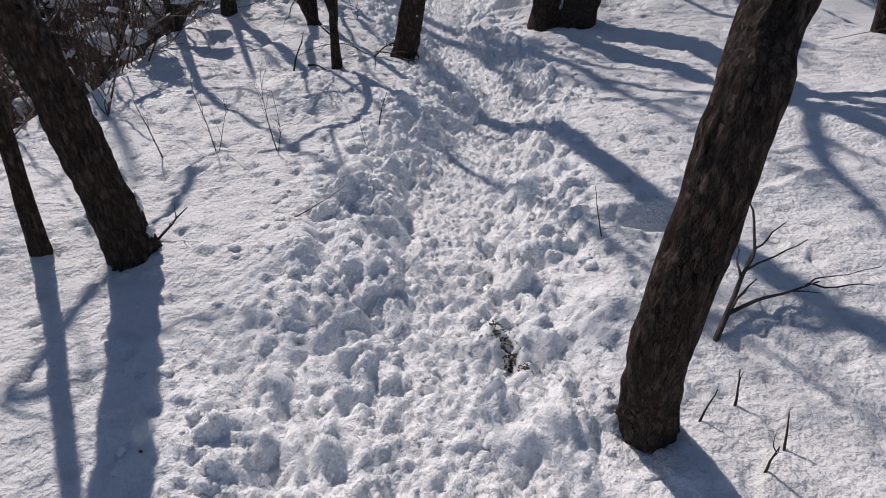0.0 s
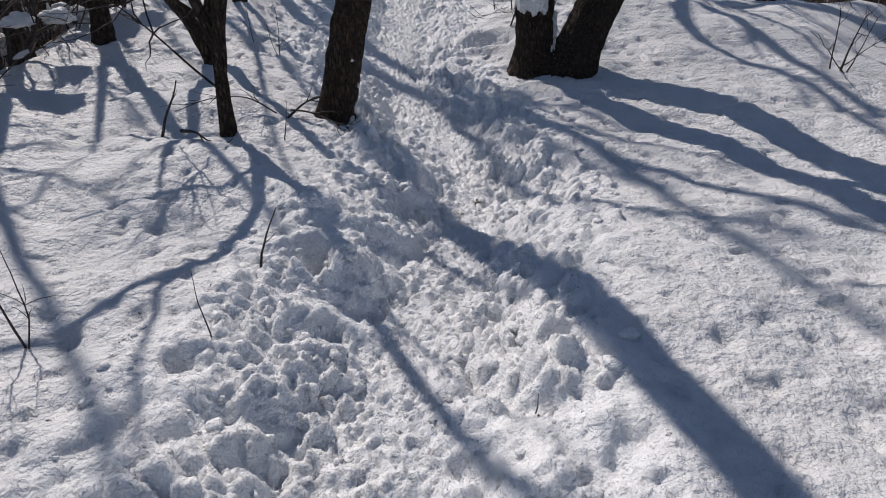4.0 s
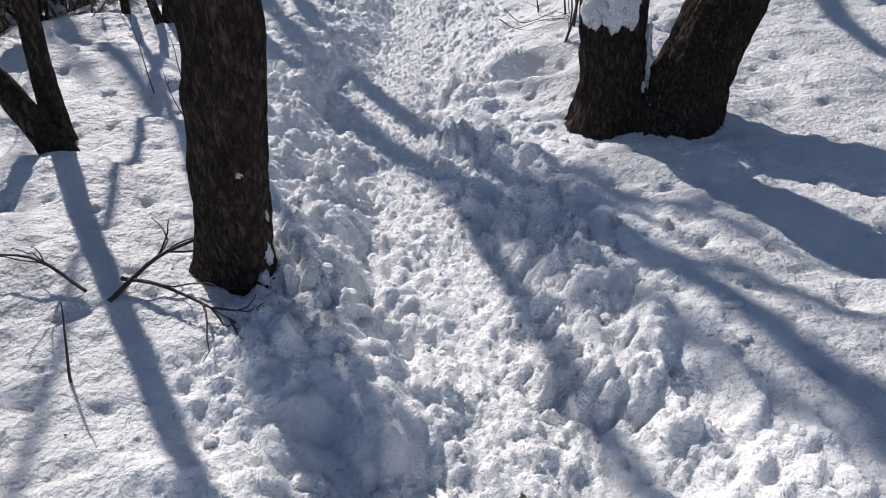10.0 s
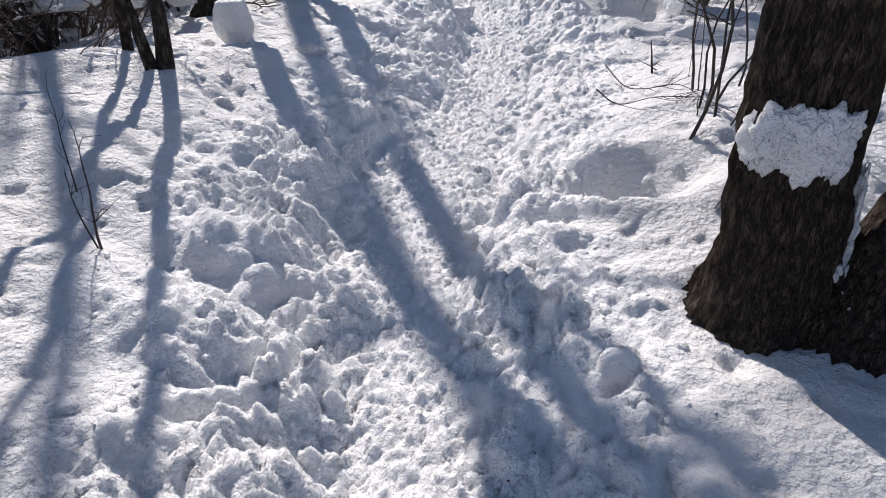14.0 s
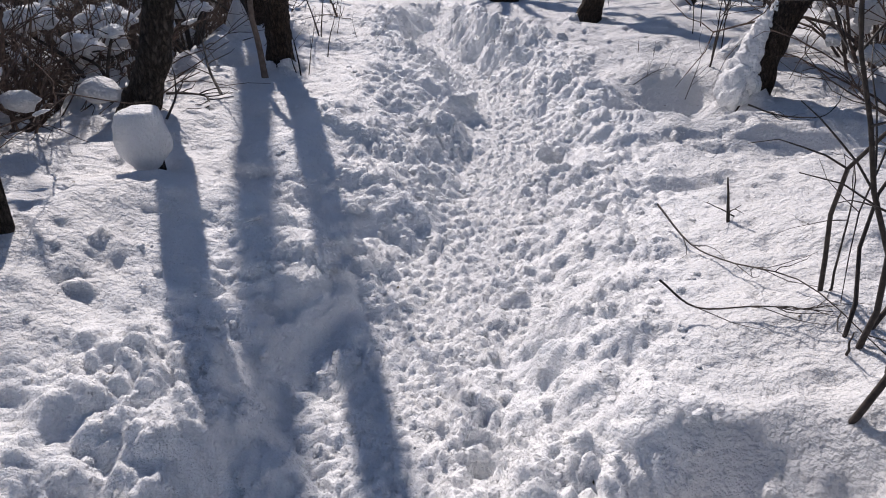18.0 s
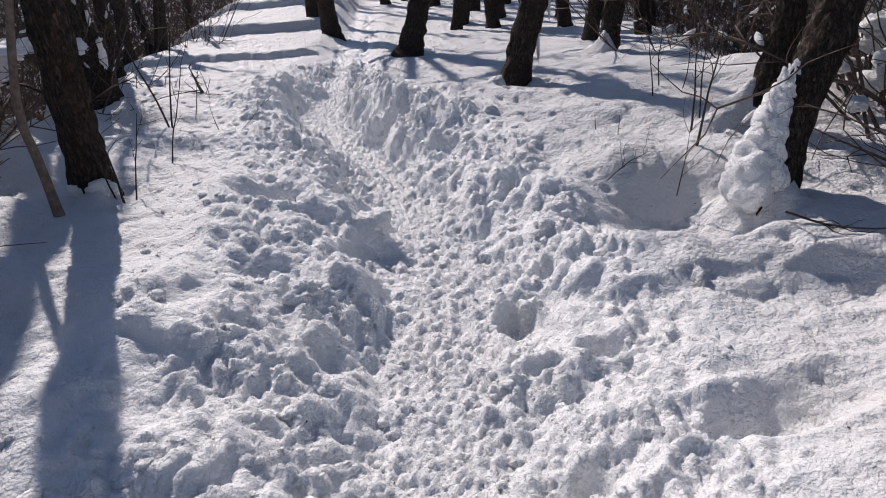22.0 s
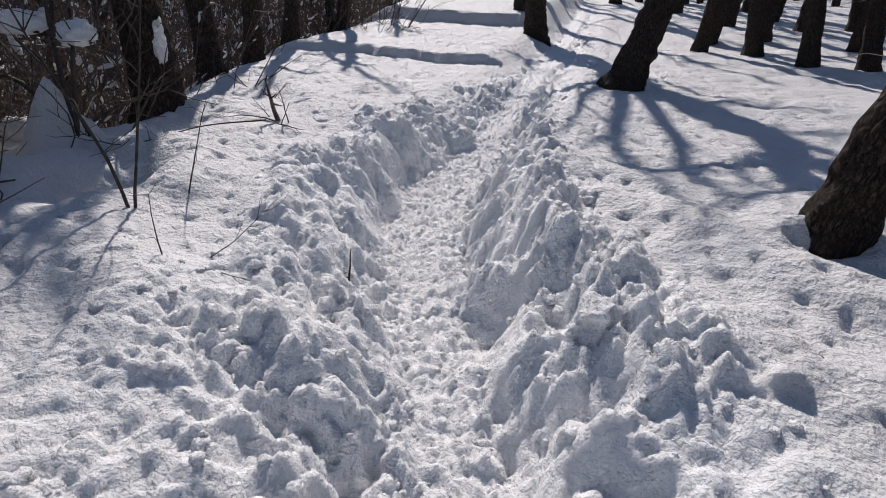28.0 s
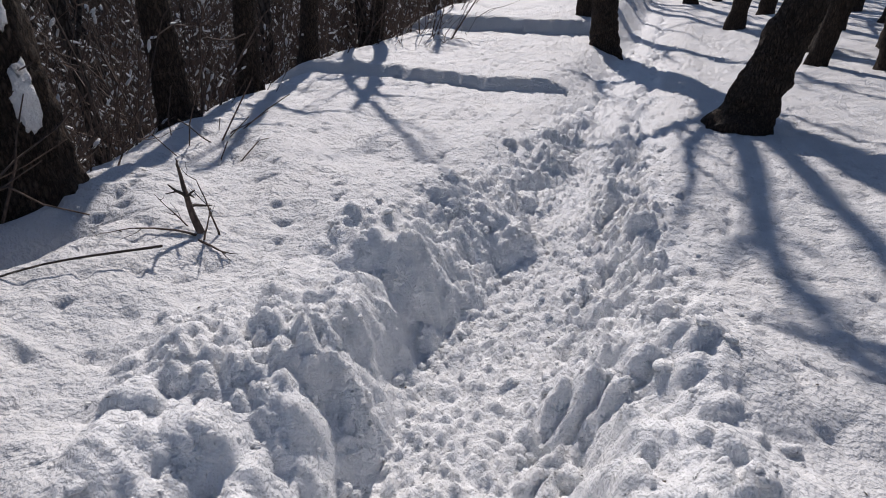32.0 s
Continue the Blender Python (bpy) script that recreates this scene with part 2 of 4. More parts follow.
def tube(path, radii, sides=6, bark=0.0, seed=0, cap=True):
    """Verts and quads of a tube along a path; bark: depth of its furrows as a share of the radius."""
    path, radii = np.asarray(path, float), np.asarray(radii, float)
    n = len(path)
    tang = np.gradient(path, axis=0)
    tang /= np.linalg.norm(tang, axis=1, keepdims=True) + 1e-9
    ref = np.array([1.0, 0, 0]) if abs(tang[0][0]) < 0.8 else np.array([0, 1.0, 0])
    side = np.cross(tang, ref)
    side /= np.linalg.norm(side, axis=1, keepdims=True) + 1e-9
    other = np.cross(tang, side)
    a = np.arange(sides) / sides * 2 * np.pi
    r = np.repeat(radii[:, None], sides, 1)
    if bark:
        run = np.r_[0, np.cumsum(np.linalg.norm(np.diff(path, axis=0), axis=1))][:, None]
        cell = sides / 2.6
        A = (a / (2 * np.pi) * cell)[None, :] + 0 * run
        blend = np.clip((A / cell - 0.85) / 0.15, 0, 1)
        rid = 0
        for f, w in ((1.0, 1.0), (2.1, 0.5)):
            one = np.abs(perlin(A * f + 0.35 * np.sin(run * 5 + seed), run * 4.2 * f, seed + 7))
            two = np.abs(perlin((A - cell) * f + 0.35 * np.sin(run * 5 + seed), run * 4.2 * f, seed + 7))
            rid = rid + w * (one * (1 - blend) + two * blend)
        broad = perlin(np.cos(a)[None, :] * 1.3 + seed, run * 1.1 + np.sin(a)[None, :] * 1.3, seed + 3)
        r = r * (1 + bark * (rid - 0.45) * 1.6 + 0.04 * broad)
    v = path[:, None] + side[:, None] * (np.cos(a)[None, :, None] * r[..., None]) + other[:, None] * (np.sin(a)[None, :, None] * r[..., None])
    v = v.reshape(-1, 3)
    i, j = np.meshgrid(np.arange(n - 1), np.arange(sides), indexing="ij")
    k = (j + 1) % sides
    f = np.stack([i * sides + j, i * sides + k, (i + 1) * sides + k, (i + 1) * sides + j], -1).reshape(-1, 4)
    if cap:
        v = np.r_[v, path[-1:] + tang[-1:] * radii[-1] * 0.7]
        top = (n - 1) * sides
        end = np.array([[top + q, top + (q + 1) % sides, len(v) - 1, len(v) - 1] for q in range(sides)])
        f = np.r_[f, end]
    return v, f


def joined(pieces):
    vs, fs, at = [], [], 0
    for v, f in pieces:
        vs.append(v)
        fs.append(f + at)
        at += len(v)
    return np.concatenate(vs), np.concatenate(fs)


def tri_quads(f):
    """Quads whose last two corners agree become triangles."""
    return [tuple(q[:3]) if q[2] == q[3] else tuple(q) for q in f.tolist()]


def tube_part(name, pieces, mat, parent, label="", smooth=True):
    v, f = joined(pieces)
    me = bpy.data.meshes.new(name)
    me.from_pydata(v.tolist(), [], tri_quads(f))
    if smooth:
        me.polygons.foreach_set("use_smooth", np.ones(len(me.polygons), dtype=bool))
    me.materials.append(mat)
    ob = new(name, me)
    if parent is not None:
        ob.parent = parent
    if label:
        ob["label"] = label
    return ob


def smooth_path(points, count):
    """A rounded line through the given points."""
    p = np.asarray(points, float)
    if len(p) == 2:
        return p[0] + (p[1] - p[0]) * np.linspace(0, 1, count)[:, None]
    q = np.r_[[2 * p[0] - p[1]], p, [2 * p[-1] - p[-2]]]
    t = np.linspace(0, len(p) - 1 - 1e-6, count)
    i = t.astype(int)
    u = (t - i)[:, None]
    a, b, c, d = q[i], q[i + 1], q[i + 2], q[i + 3]
    return 0.5 * (2 * b + (c - a) * u + (2 * a - 5 * b + 4 * c - d) * u**2 + (3 * b - a - 3 * c + d) * u**3)


def wander(rng, start, heading, length, count, bend=0.25, lift=0.0):
    """A crooked line, as a branch grows."""
    p, d = [np.array(start, float)], np.array(heading, float)
    d /= np.linalg.norm(d)
    for _ in range(count - 1):
        d = d + rng.normal(0, bend, 3) + np.array([0, 0, lift])
        d /= np.linalg.norm(d)
        p.append(p[-1] + d * length / (count - 1))
    return np.array(p)


def lump(rng, size, rough=0.25, detail=2):
    """An uneven ball: verts and triangles, for clods and patches of snow."""
    bm = bmesh.new()
    bmesh.ops.create_icosphere(bm, subdivisions=detail, radius=1.0)
    off = rng.uniform(0, 50, 3)
    v = np.array([tuple(w.co * (1 + rough * noise.noise(w.co * 1.6 + Vector(off)) + rough * 0.5 * noise.noise(w.co * 4 + Vector(off)))) for w in bm.verts])
    f = np.array([[w.index for w in face.verts] for face in bm.faces])
    bm.free()
    return v * np.asarray(size), f


# ---------------------------------------------------------------- the snow-covered ridge
TRAIL_Y = [-30, -2, 1.8, 2.5, 3.3, 4.2, 5.1, 6.3, 7, 8, 8.5, 9.3, 10.5, 11.35, 12.4, 13.3, 14.2, 15.1, 15.7, 16.7, 17.5, 18.5, 20, 22, 25, 29.6, 45]
TRAIL_X = [-0.5, -.36, -.32, -.27, -.19, -.06, .2, .5, .47, .28, .15, 0, .05, .22, .3, .35, .1, -.17, -.43, -.92, -1.05, -1.06, -1.2, -1.35, -1.55, -1.9, -3]
KNOT_Y = [-4, 2.4, 4.3, 6.3, 8.5, 10.2, 11.5, 12.8, 14.2, 16, 17.4, 18.7, 20.5, 24, 28, 34, 44]
FLOOR = [.50, .29, .16, -.16, -.09, -.07, -.04, .02, .13, .21, .22, .26, .36, .40, .46, .83, 1.36]
LEFT = [.55, .45, .40, .28, .40, .57, .43, .50, .53, .58, .63, .6, .56, .46, .52, .9, 1.45]
RIGHT = [.55, .38, .42, .04, .15, .50, .29, .15, .42, .60, .60, .36, .42, .46, .5, .85, 1.4]
CREST_Y = [-20, 0, 5, 9, 12, 15, 18, 21, 24, 30, 40]
CREST_L = [-6, -4.2, -3.2, -2.75, -2.85, -3.0, -3.4, -4.9, -5.8, -6.5, -7]
CREST_R = [8, 7.5, 6.6, 6.0, 5.2, 4.3, 4.0, 4.0, 4.6, 5.5, 7]
_fine = np.arange(-40, 60, 0.05)
_ker = np.hanning(25) / np.hanning(25).sum()


def eased(ys, vs, wide=1):
    raw = np.interp(_fine, ys, vs)
    for _ in range(wide):
        raw = np.convolve(np.pad(raw, 12, mode="edge"), _ker, "valid")
    return lambda y: np.interp(y, _fine, raw)


trail_x, floor_z, left_z, right_z = eased(TRAIL_Y, TRAIL_X), eased(KNOT_Y, FLOOR, 2), eased(KNOT_Y, LEFT, 2), eased(KNOT_Y, RIGHT, 2)
crest_l, crest_r = eased(CREST_Y, CREST_L, 3), eased(CREST_Y, CREST_R, 3)
floor_w = eased([0, 5, 8, 10, 13, 15, 16.4, 17, 18.2, 19, 22], [.15, .13, .15, .22, .17, .14, .16, .22, .2, .12, .12])
wall_w = eased([0, 5, 9, 12, 14.3, 15.3, 18.6, 20, 24], [.30, .32, .40, .42, .34, .28, .3, .26, .34])
bank_w = eased([0, 5, 7.5, 9, 11, 12, 14, 16, 24], [.95, 1.0, 1.2, 1.65, 1.65, 1.5, 1.1, .9, .9])
# how much of each bank is a steep face
cut_l = eased([0, 5, 8, 12, 14, 15.2, 16.5, 17.0, 18.1, 18.6, 20, 24], [.5, .48, .2, .18, .35, .42, .42, .9, .9, .42, .5, .4])
cut_r = eased([0, 5, 8, 12, 14, 15.2, 18.0, 20, 24], [.5, .45, .3, .25, .4, .55, .55, .42, .4])

# hollows in the snow: x, y, half-lengths, turn, depth
HOLLOWS = [
    (.84, 3.22, .34, .13, 5, .09), (1.42, 3.55, .36, .12, 8, .08), (1.05, 9.6, .52, .26, -12, .22), (1.42, 12.02, .42, .17, 10, .13),
    (1.72, 13.74, .76, .54, 3, .26), (-.73, 13.9, .31, .2, 0, .1), (-.12, 13.5, .14, .16, 0, .03), (2.3, 12.85, .6, .2, 10, .07),
    (-.62, 14.95, .16, .1, 20, .1), (.0, 2.38, .05, .16, -15, .045), (.62, 12.9, .1, .12, 0, .12), (.95, 12.5, .12, .1, 0, .1), (-.4, 5.15, .12, .16, 0, .13),
    (-.16, 7.62, .08, .12, 0, .05), (.05, 15.75, .13, .2, 0, .12), (.25, 15.35, .12, .16, 0, .1), (1.13, 6.6, .1, .22, 0, .1),
    (-2.9, 14.6, .5, .4, 0, .25), (-2.75, 16.3, .45, .5, 0, .3), (-3.15, 17.35, .35, .6, 0, .22), (2.05, 16.75, .6, .2, 0, .15),
]
TRUNKS = [  # x, y, radius of the trunks that stand near the path
    (-1.68, 3.12, .12), (.39, 1.94, .1), (-.42, 7.2, .14), (1.35, 8.65, .22), (1.85, 8.45, .2), (-1.45, 8.1, .08),
    (2.23, 13.75, .16), (2.6, 14.75, .13), (1.1, 16.74, .16), (-.15, 22.0, .2), (-2.3, 27, .22), (-3.68, 17.8, .2), (-2.28, 12.5, .12), (-1.78, 14.15, .14),
]


def ground_form(x, y):
    """The ridge with its trodden trench, without the clods."""
    s = x - trail_x(y)
    F, L, R = floor_z(y), left_z(y), right_z(y)
    side = np.where(s < 0, L, R)
    wob = 0.12 * perlin(y * 2.3, np.sign(s) * 3.1 + 0 * y, 5) + 0.10 * perlin(y * 6 + s * 2, np.sign(s) * 5.7 + s * 3, 9)
    wob = wob + 0.08 * np.tanh(5 * perlin(y * 2.1 + 0.4 * s, np.sign(s) * 8.3 + 0 * y, 12))
    wob = wob * (1 - 0.85 * (s < 0) * step(16.2, 16.8, y) * (1 - step(18.2, 18.7, y)))
    e = np.abs(s) + wob - floor_w(y)
    side = side + 0.05 * np.tanh(4 * perlin(y * 1.5 + 0.3 * s, np.sign(s) * 4.4 + s * 1.2, 14)) * step(0.1, 0.35, side - F)
    k = np.where(s < 0, cut_l(y), cut_r(y))
    w = k * step(0, wall_w(y), e) + (1 - k) * np.clip(step(-0.2, bank_w(y), e) * 1.08 - 0.04, 0, 1)
    z = F + (side - F) * w
    z = z + 0.03 * np.exp(-((np.abs(s) - 0.7) / 0.22) ** 2)
    # broad waves of the drifted surface
    far = step(0.5, 1.6, np.abs(s))
    z = z + far * (0.05 * fbm(x * 0.6, y * 0.6, 3, 21) + 0.04 * fbm(x * 1.9, y * 1.5, 3, 31))
    # the high lumpy bank beside the deepest stretch
    z = z + 0.11 * np.exp(-((s - 0.62 - 0.1 * perlin(y * 1.7, 0 * y, 15)) / 0.24) ** 2) * step(14.9, 15.6, y) * (1 - step(17.6, 18.4, y))
    # a wind-cut ledge on the open side
    z = z + 0.055 * step(0, 0.13, y - 12.89 - 0.06 * np.sin(x * 4)) * (1 - step(13.24, 13.79, y)) * step(0.85, 1.2, x) * (1 - step(2.6, 3.4, x))
    # drift lips across the ridge further on
    lip = step(0, 0.1, y - 22.9 - 0.25 * np.sin(x * 0.8)) * 0.16 + step(0, 0.14, y - 28.6 - 0.3 * np.sin(x * 0.7 + 1)) * 0.26 + step(0, 0.2, y - 33.5 - 0.3 * np.sin(x * 0.5)) * 0.25
    z = z + lip * step(0.25, 1.0, -s)
    # the slopes on both sides and the hills across the valleys
    dl, dr = np.maximum(crest_l(y) - x, 0), np.maximum(x - crest_r(y), 0)
    for d, steep in ((dl, 0.75), (dr, 0.45)):
        z = z - steep * (np.sqrt(d * d + 0.36) - 0.6) * (d > 0) + np.maximum(d - 14, 0) * (steep + 0.3) - np.maximum(d - 120, 0) * 0.3
    z = z + np.maximum(y - 46, 0) * -0.1 + np.maximum(y - 70, 0) * 0.22 - np.maximum(y - 190, 0) * 0.12
    z = z + step(6, 30, np.maximum(dl, dr)) * 1.6 * fbm(x * 0.05, y * 0.05, 4, 41)
    return z


def axis(bands, grow, reach):
    """Even steps inside the bands (end, step), then steps that grow up to the reach, on the positive side."""
    v = [0.0]
    for end, st in bands:
        while v[-1] < end - 1e-6:
            v.append(v[-1] + st)
    st = bands[-1][1]
    while v[-1] < reach:
        st *= grow
        v.append(v[-1] + st)
    return np.array(v)


_half = axis([(1.0, .0115), (1.7, .019), (2.7, .03), (4.5, .055)], 1.14, 420)
U = np.r_[-_half[:0:-1], _half]
_fwd = axis([(19.2, .0125), (21, .025), (26, .05), (36, .09)], 1.06, 420)
_back = axis([(0.4, .05)], 1.25, 300)
Yv = np.r_[-_back[:0:-1], _fwd]
GY, GU = np.meshgrid(Yv, U, indexing="ij")
GX = GU + trail_x(GY) * np.exp(-(GU / 5.0) ** 2)
GZ = ground_form(GX, GY)
rng = np.random.default_rng(4)
FORM = GZ.copy()


def window(x, y, r):
    """The slice of the grid round a place."""
    j0, j1 = np.searchsorted(Yv, [y - r, y + r])
    u = x - float(trail_x(y)) * math.exp(-((x - float(trail_x(y))) / 5.0) ** 2)
    i0, i1 = np.searchsorted(U, [u - r * 1.3 - 0.03, u + r * 1.3 + 0.03])
    return slice(j0, j1), slice(i0, i1)


def hollow(x, y, a, b, turn, depth, rim=0.0):
    w = window(x, y, max(a, b) * 1.5)
    X, Y = GX[w] - x, GY[w] - y
    c, s = math.cos(radians(turn)), math.sin(radians(turn))
    d = np.hypot((X * c + Y * s) / a, (Y * c - X * s) / b)
    d = d * (1 + 0.25 * perlin(GX[w] * 3.0, GY[w] * 3.0, 77))
    deep = 1 - step(0.3, 1.1, d) if max(a, b) < 0.2 else (1 - step(0.05, 1.12, d)) * np.clip(1.1 - 0.5 * Y / b, 0.4, 1.6)
    GZ[w] -= depth * deep
    GZ[w] += rim * np.exp(-((d - 1.15) / 0.18) ** 2)


for row in HOLLOWS:
    hollow(*row, rim=0.015)
for x, y, r in TRUNKS:
    hollow(x - 0.03, y - 0.02, r + 0.12, r + 0.10, 0, 0.025)

for x, y, a, c, h in [(2.22, 13.74, .45, .24, .36), (2.6, 14.76, .4, .2, .34), (3.05, 20.5, .35, .25, .35), (1.0, 16.72, .32, .16, .16), (-1.84, 14.02, .3, .2, .14), (1.64, 8.72, .22, .13, .3), (1.5, 9.85, .3, .3, .08), (-3.5, 16.7, .34, .3, .5), (-3.0, 16.9, .3, .25, .2), (-3.0, 14.95, .4, .3, .22), (-2.85, 14.1, .35, .22, .2), (-3.4, 16.0, .4, .35, .25), (-3.2, 13.2, .4, .35, .25)]:
    w = window(x, y, a * 1.6)
    dx = (GX[w] - x) / a
    rag = .35 * perlin(GX[w] * 5, GY[w] * 5, 88) + .12 * perlin(GX[w] * 13, GY[w] * 13, 89)
    d = np.hypot(np.where(dx > 0, dx * 2.2, dx), (GY[w] - y) / c) * (1 + rag)
    GZ[w] += h * np.clip(1 - d, 0, 1) ** 1.1

# clods thrown up beside the trench, and crumbs on its floor
def clod(x, y, a, b, turn, h, sharp):
    r = max(a, b)
    w = window(x, y, r * 1.35)
    X, Y = GX[w] - x, GY[w] - y
    if X.size < 4:
        return
    c, s = math.cos(turn), math.sin(turn)
    p, q = (X * c + Y * s) / a, (Y * c - X * s) / b
    ang = np.arctan2(q, p)
    d = np.hypot(p, q) * (1 + 0.16 * np.sin(3 * ang + turn * 5) + 0.10 * np.sin(5 * ang + turn * 9))
    foot = np.median(FORM[w])
    top = foot + h * np.clip(1 - d**sharp, 0, 1) ** 0.5 - h * 0.12 + 0.35 * h * (p * math.sin(turn * 7) + q * math.cos(turn * 3))
    GZ[w] = np.where(d < 1, np.maximum(GZ[w], top), GZ[w])


spread_l = eased([0, 3, 6, 9, 12, 14, 16, 18, 20, 24], [.75, .9, .9, 1.0, 1.45, 1.5, .95, .8, .5, .3])
spread_r = eased([0, 3, 6, 9, 12, 14, 16, 18, 20, 24], [.60, .65, .8, .8, 1.1, 1.0, 1.0, .75, .5, .3])


def clods(count, low, high, inner, power=1.0):
    for _ in range(count):
        y = rng.uniform(0.3, 24) if rng.random() < 0.93 else rng.uniform(20, 34)
        left = rng.random() < 0.54
        reach = float((spread_l if left else spread_r)(y))
        off = float(floor_w(y)) * inner + 0.03 + reach * rng.random() ** (1.35 * power)
        if perlin(np.array(y * 1.3), np.array(off * 2.5 + 40 * left), 91) < -0.22:
            continue
        r = low * (high / low) ** (rng.random() ** 1.6)
        a, b = r * rng.uniform(0.8, 1.35), r * rng.uniform(0.7, 1.0)
        clod(float(trail_x(y)) + (-off if left else off), y, a, b, rng.uniform(0, 6.28), r * rng.uniform(0.5, 1.0), rng.uniform(1.8, 3.2))


SIDE = GX - trail_x(GY)
S = np.abs(SIDE)
near = (1 - step(27, 40, GY)) * step(-3, 0, GY)
reach = np.where(SIDE < 0, spread_l(GY), spread_r(GY)) + floor_w(GY) + 0.25 * perlin(GX * 1.5, GY * 1.5, 95)
loose0 = (1 - step(0.55, 1.05, S / reach)) * step(0.5, 1.7, S / floor_w(GY)) * near
fine = 1 - step(20, 25, GY)
calm = 1 - 0.8 * np.exp(-((GX + 0.73) / 0.27) ** 2 - ((GY - 13.9) / 0.17) ** 2)        # the wide melt hollow stays smooth
turned = 0.25 * perlin(GX * 3, GY * 3, 98)
patchy = 0.55 + 0.6 * step(-0.25, 0.3, perlin(GX * 1.9 + 7, GY * 1.9, 99))
puff = 0.16 * np.abs(perlin(GX * 2.6 + turned, GY * 2.2, 100)) + 0.125 * np.abs(perlin(GX * 5 + turned, GY * 4.4, 101))
puff = puff + fine * patchy * (0.115 * np.abs(perlin(GX * 10 - turned, GY * 9 + turned, 102)) + 0.06 * np.abs(perlin(GX * 20, GY * 18 + turned, 103)) + 0.026 * np.abs(perlin(GX * 36 + turned, GY * 33, 104)))
GZ += calm * loose0 * (1 + 0.35 * step(15, 15.8, GY) * (SIDE > 0) - 0.3 * step(10, 11, GY) * (1 - step(14.2, 15.2, GY))) * (puff - 0.08)
FORM = GZ.copy()
clods(26, .05, .09, 1.7)
clods(130, .026, .05, 1.2)
clods(900, .015, .026, 0.8)
FORM = GZ.copy()
for _ in range(70):        # boot dents and post-holes in the loose snow
    y = rng.uniform(0.3, 20)
    left = rng.random() < 0.5
    off = float(floor_w(y)) + 0.1 + rng.random() * 0.5
    x = float(trail_x(y)) + (-off if left else off)
    r = rng.uniform(.025, .075)
    hollow(x, y, r, r * rng.uniform(1, 1.7), rng.uniform(-30, 30), r * rng.uniform(0.5, 1.4))
hollow(-.73, 13.9, .29, .19, 0, .16)
loose = (1 - step(0.6, 1.1, S / reach)) * near
floor_part = (1 - step(0.9, 1.9, S / floor_w(GY))) * near
GZ += calm * loose * fine * patchy * (0.018 * np.abs(perlin(GX * 24, GY * 24, 51)) + 0.010 * np.abs(perlin(GX * 42, GY * 42, 52)))
GZ += floor_part * (0.05 * np.abs(perlin(GX * 8, GY * 7, 60)) * (1 - step(26, 30, GY)) + fine * 0.045 * np.abs(fbm(GX * 17, GY * 14, 2, 61, 0.6)) + fine * 0.022 * np.abs(perlin(GX * 30, GY * 30, 63)) + fine * 0.012 * np.abs(perlin(GX * 52, GY * 48, 64)))
pits = perlin(GX * 11, GY * 9, 71)
GZ += (1 - loose) * near * (1 - step(3.5, 6, S)) * (0.02 * fbm(GX * 5, GY * 7, 3, 73) + 0.012 * np.abs(perlin(GX * 13, GY * 15, 74)) - 0.04 * np.clip(pits - 0.16, 0, 1) * 2)
nj, ni = GX.shape


def height(x, y):
    """The top of the snow at a place."""
    j = int(np.clip(np.searchsorted(Yv, y) - 1, 0, nj - 2))
    i = int(np.clip(np.searchsorted(GX[j], x) - 1, 0, ni - 2))
    v = np.clip((y - Yv[j]) / (Yv[j + 1] - Yv[j]), 0, 1)
    u = np.clip((x - GX[j, i]) / (GX[j, i + 1] - GX[j, i]), 0, 1)
    return float((GZ[j, i] * (1 - u) + GZ[j, i + 1] * u) * (1 - v) + (GZ[j + 1, i] * (1 - u) + GZ[j + 1, i + 1] * u) * v)


_j, _i = np.meshgrid(np.arange(nj - 1), np.arange(ni - 1), indexing="ij")
_q = np.stack([_j * ni + _i, _j * ni + _i + 1, (_j + 1) * ni + _i + 1, (_j + 1) * ni + _i], -1).reshape(-1, 4)
ground = part("ground", np.stack([GX, GY, GZ], -1).reshape(-1, 3), _q, SNOW)
mark = ground.data.attributes.new("trodden", "FLOAT", "POINT")
mark.data.foreach_set("value", np.clip(np.maximum(loose, floor_part), 0, 1).astype(np.float32).ravel())
tagged(ground, "deep sunlit snow on a ridge, trodden into a narrow trench", "snow", kind="structure")


# ---------------------------------------------------------------- trees
def limb_pieces(rng, start, heading, length, r, sides=5, twigs=6, fine=True):
    """One limb with its side twigs: (limb tube), [twig tubes]."""
    line = wander(rng, start, heading, length, 10, 0.16, 0.05)
    rad = r * np.linspace(1, 0.22, 10)
    out = []
    for k in range(twigs):
        i = int(rng.integers(3, 10))
        d = line[i] - line[i - 1]
        d = d / np.linalg.norm(d) + rng.normal(0, 0.6, 3) + np.array([0, 0, 0.25])
        ln = length * rng.uniform(0.18, 0.45)
        tw = wander(rng, line[i], d, ln, 6, 0.2, 0.03)
        out.append(tube(tw, max(rad[i] * 0.55, 0.004) * np.linspace(1, 0.25, 6), 4))
        if fine:
            for _ in range(3):
                j = int(rng.integers(1, 6))
                d2 = (tw[j] - tw[j - 1]) / np.linalg.norm(tw[j] - tw[j - 1]) + rng.normal(0, 0.6, 3)
                w2 = wander(rng, tw[j], d2, ln * rng.uniform(0.25, 0.5), 4, 0.2)
                out.append(tube(w2, max(rad[i] * 0.25, 0.0025) * np.linspace(1, 0.3, 4), 3))
    return tube(line, rad, sides), out


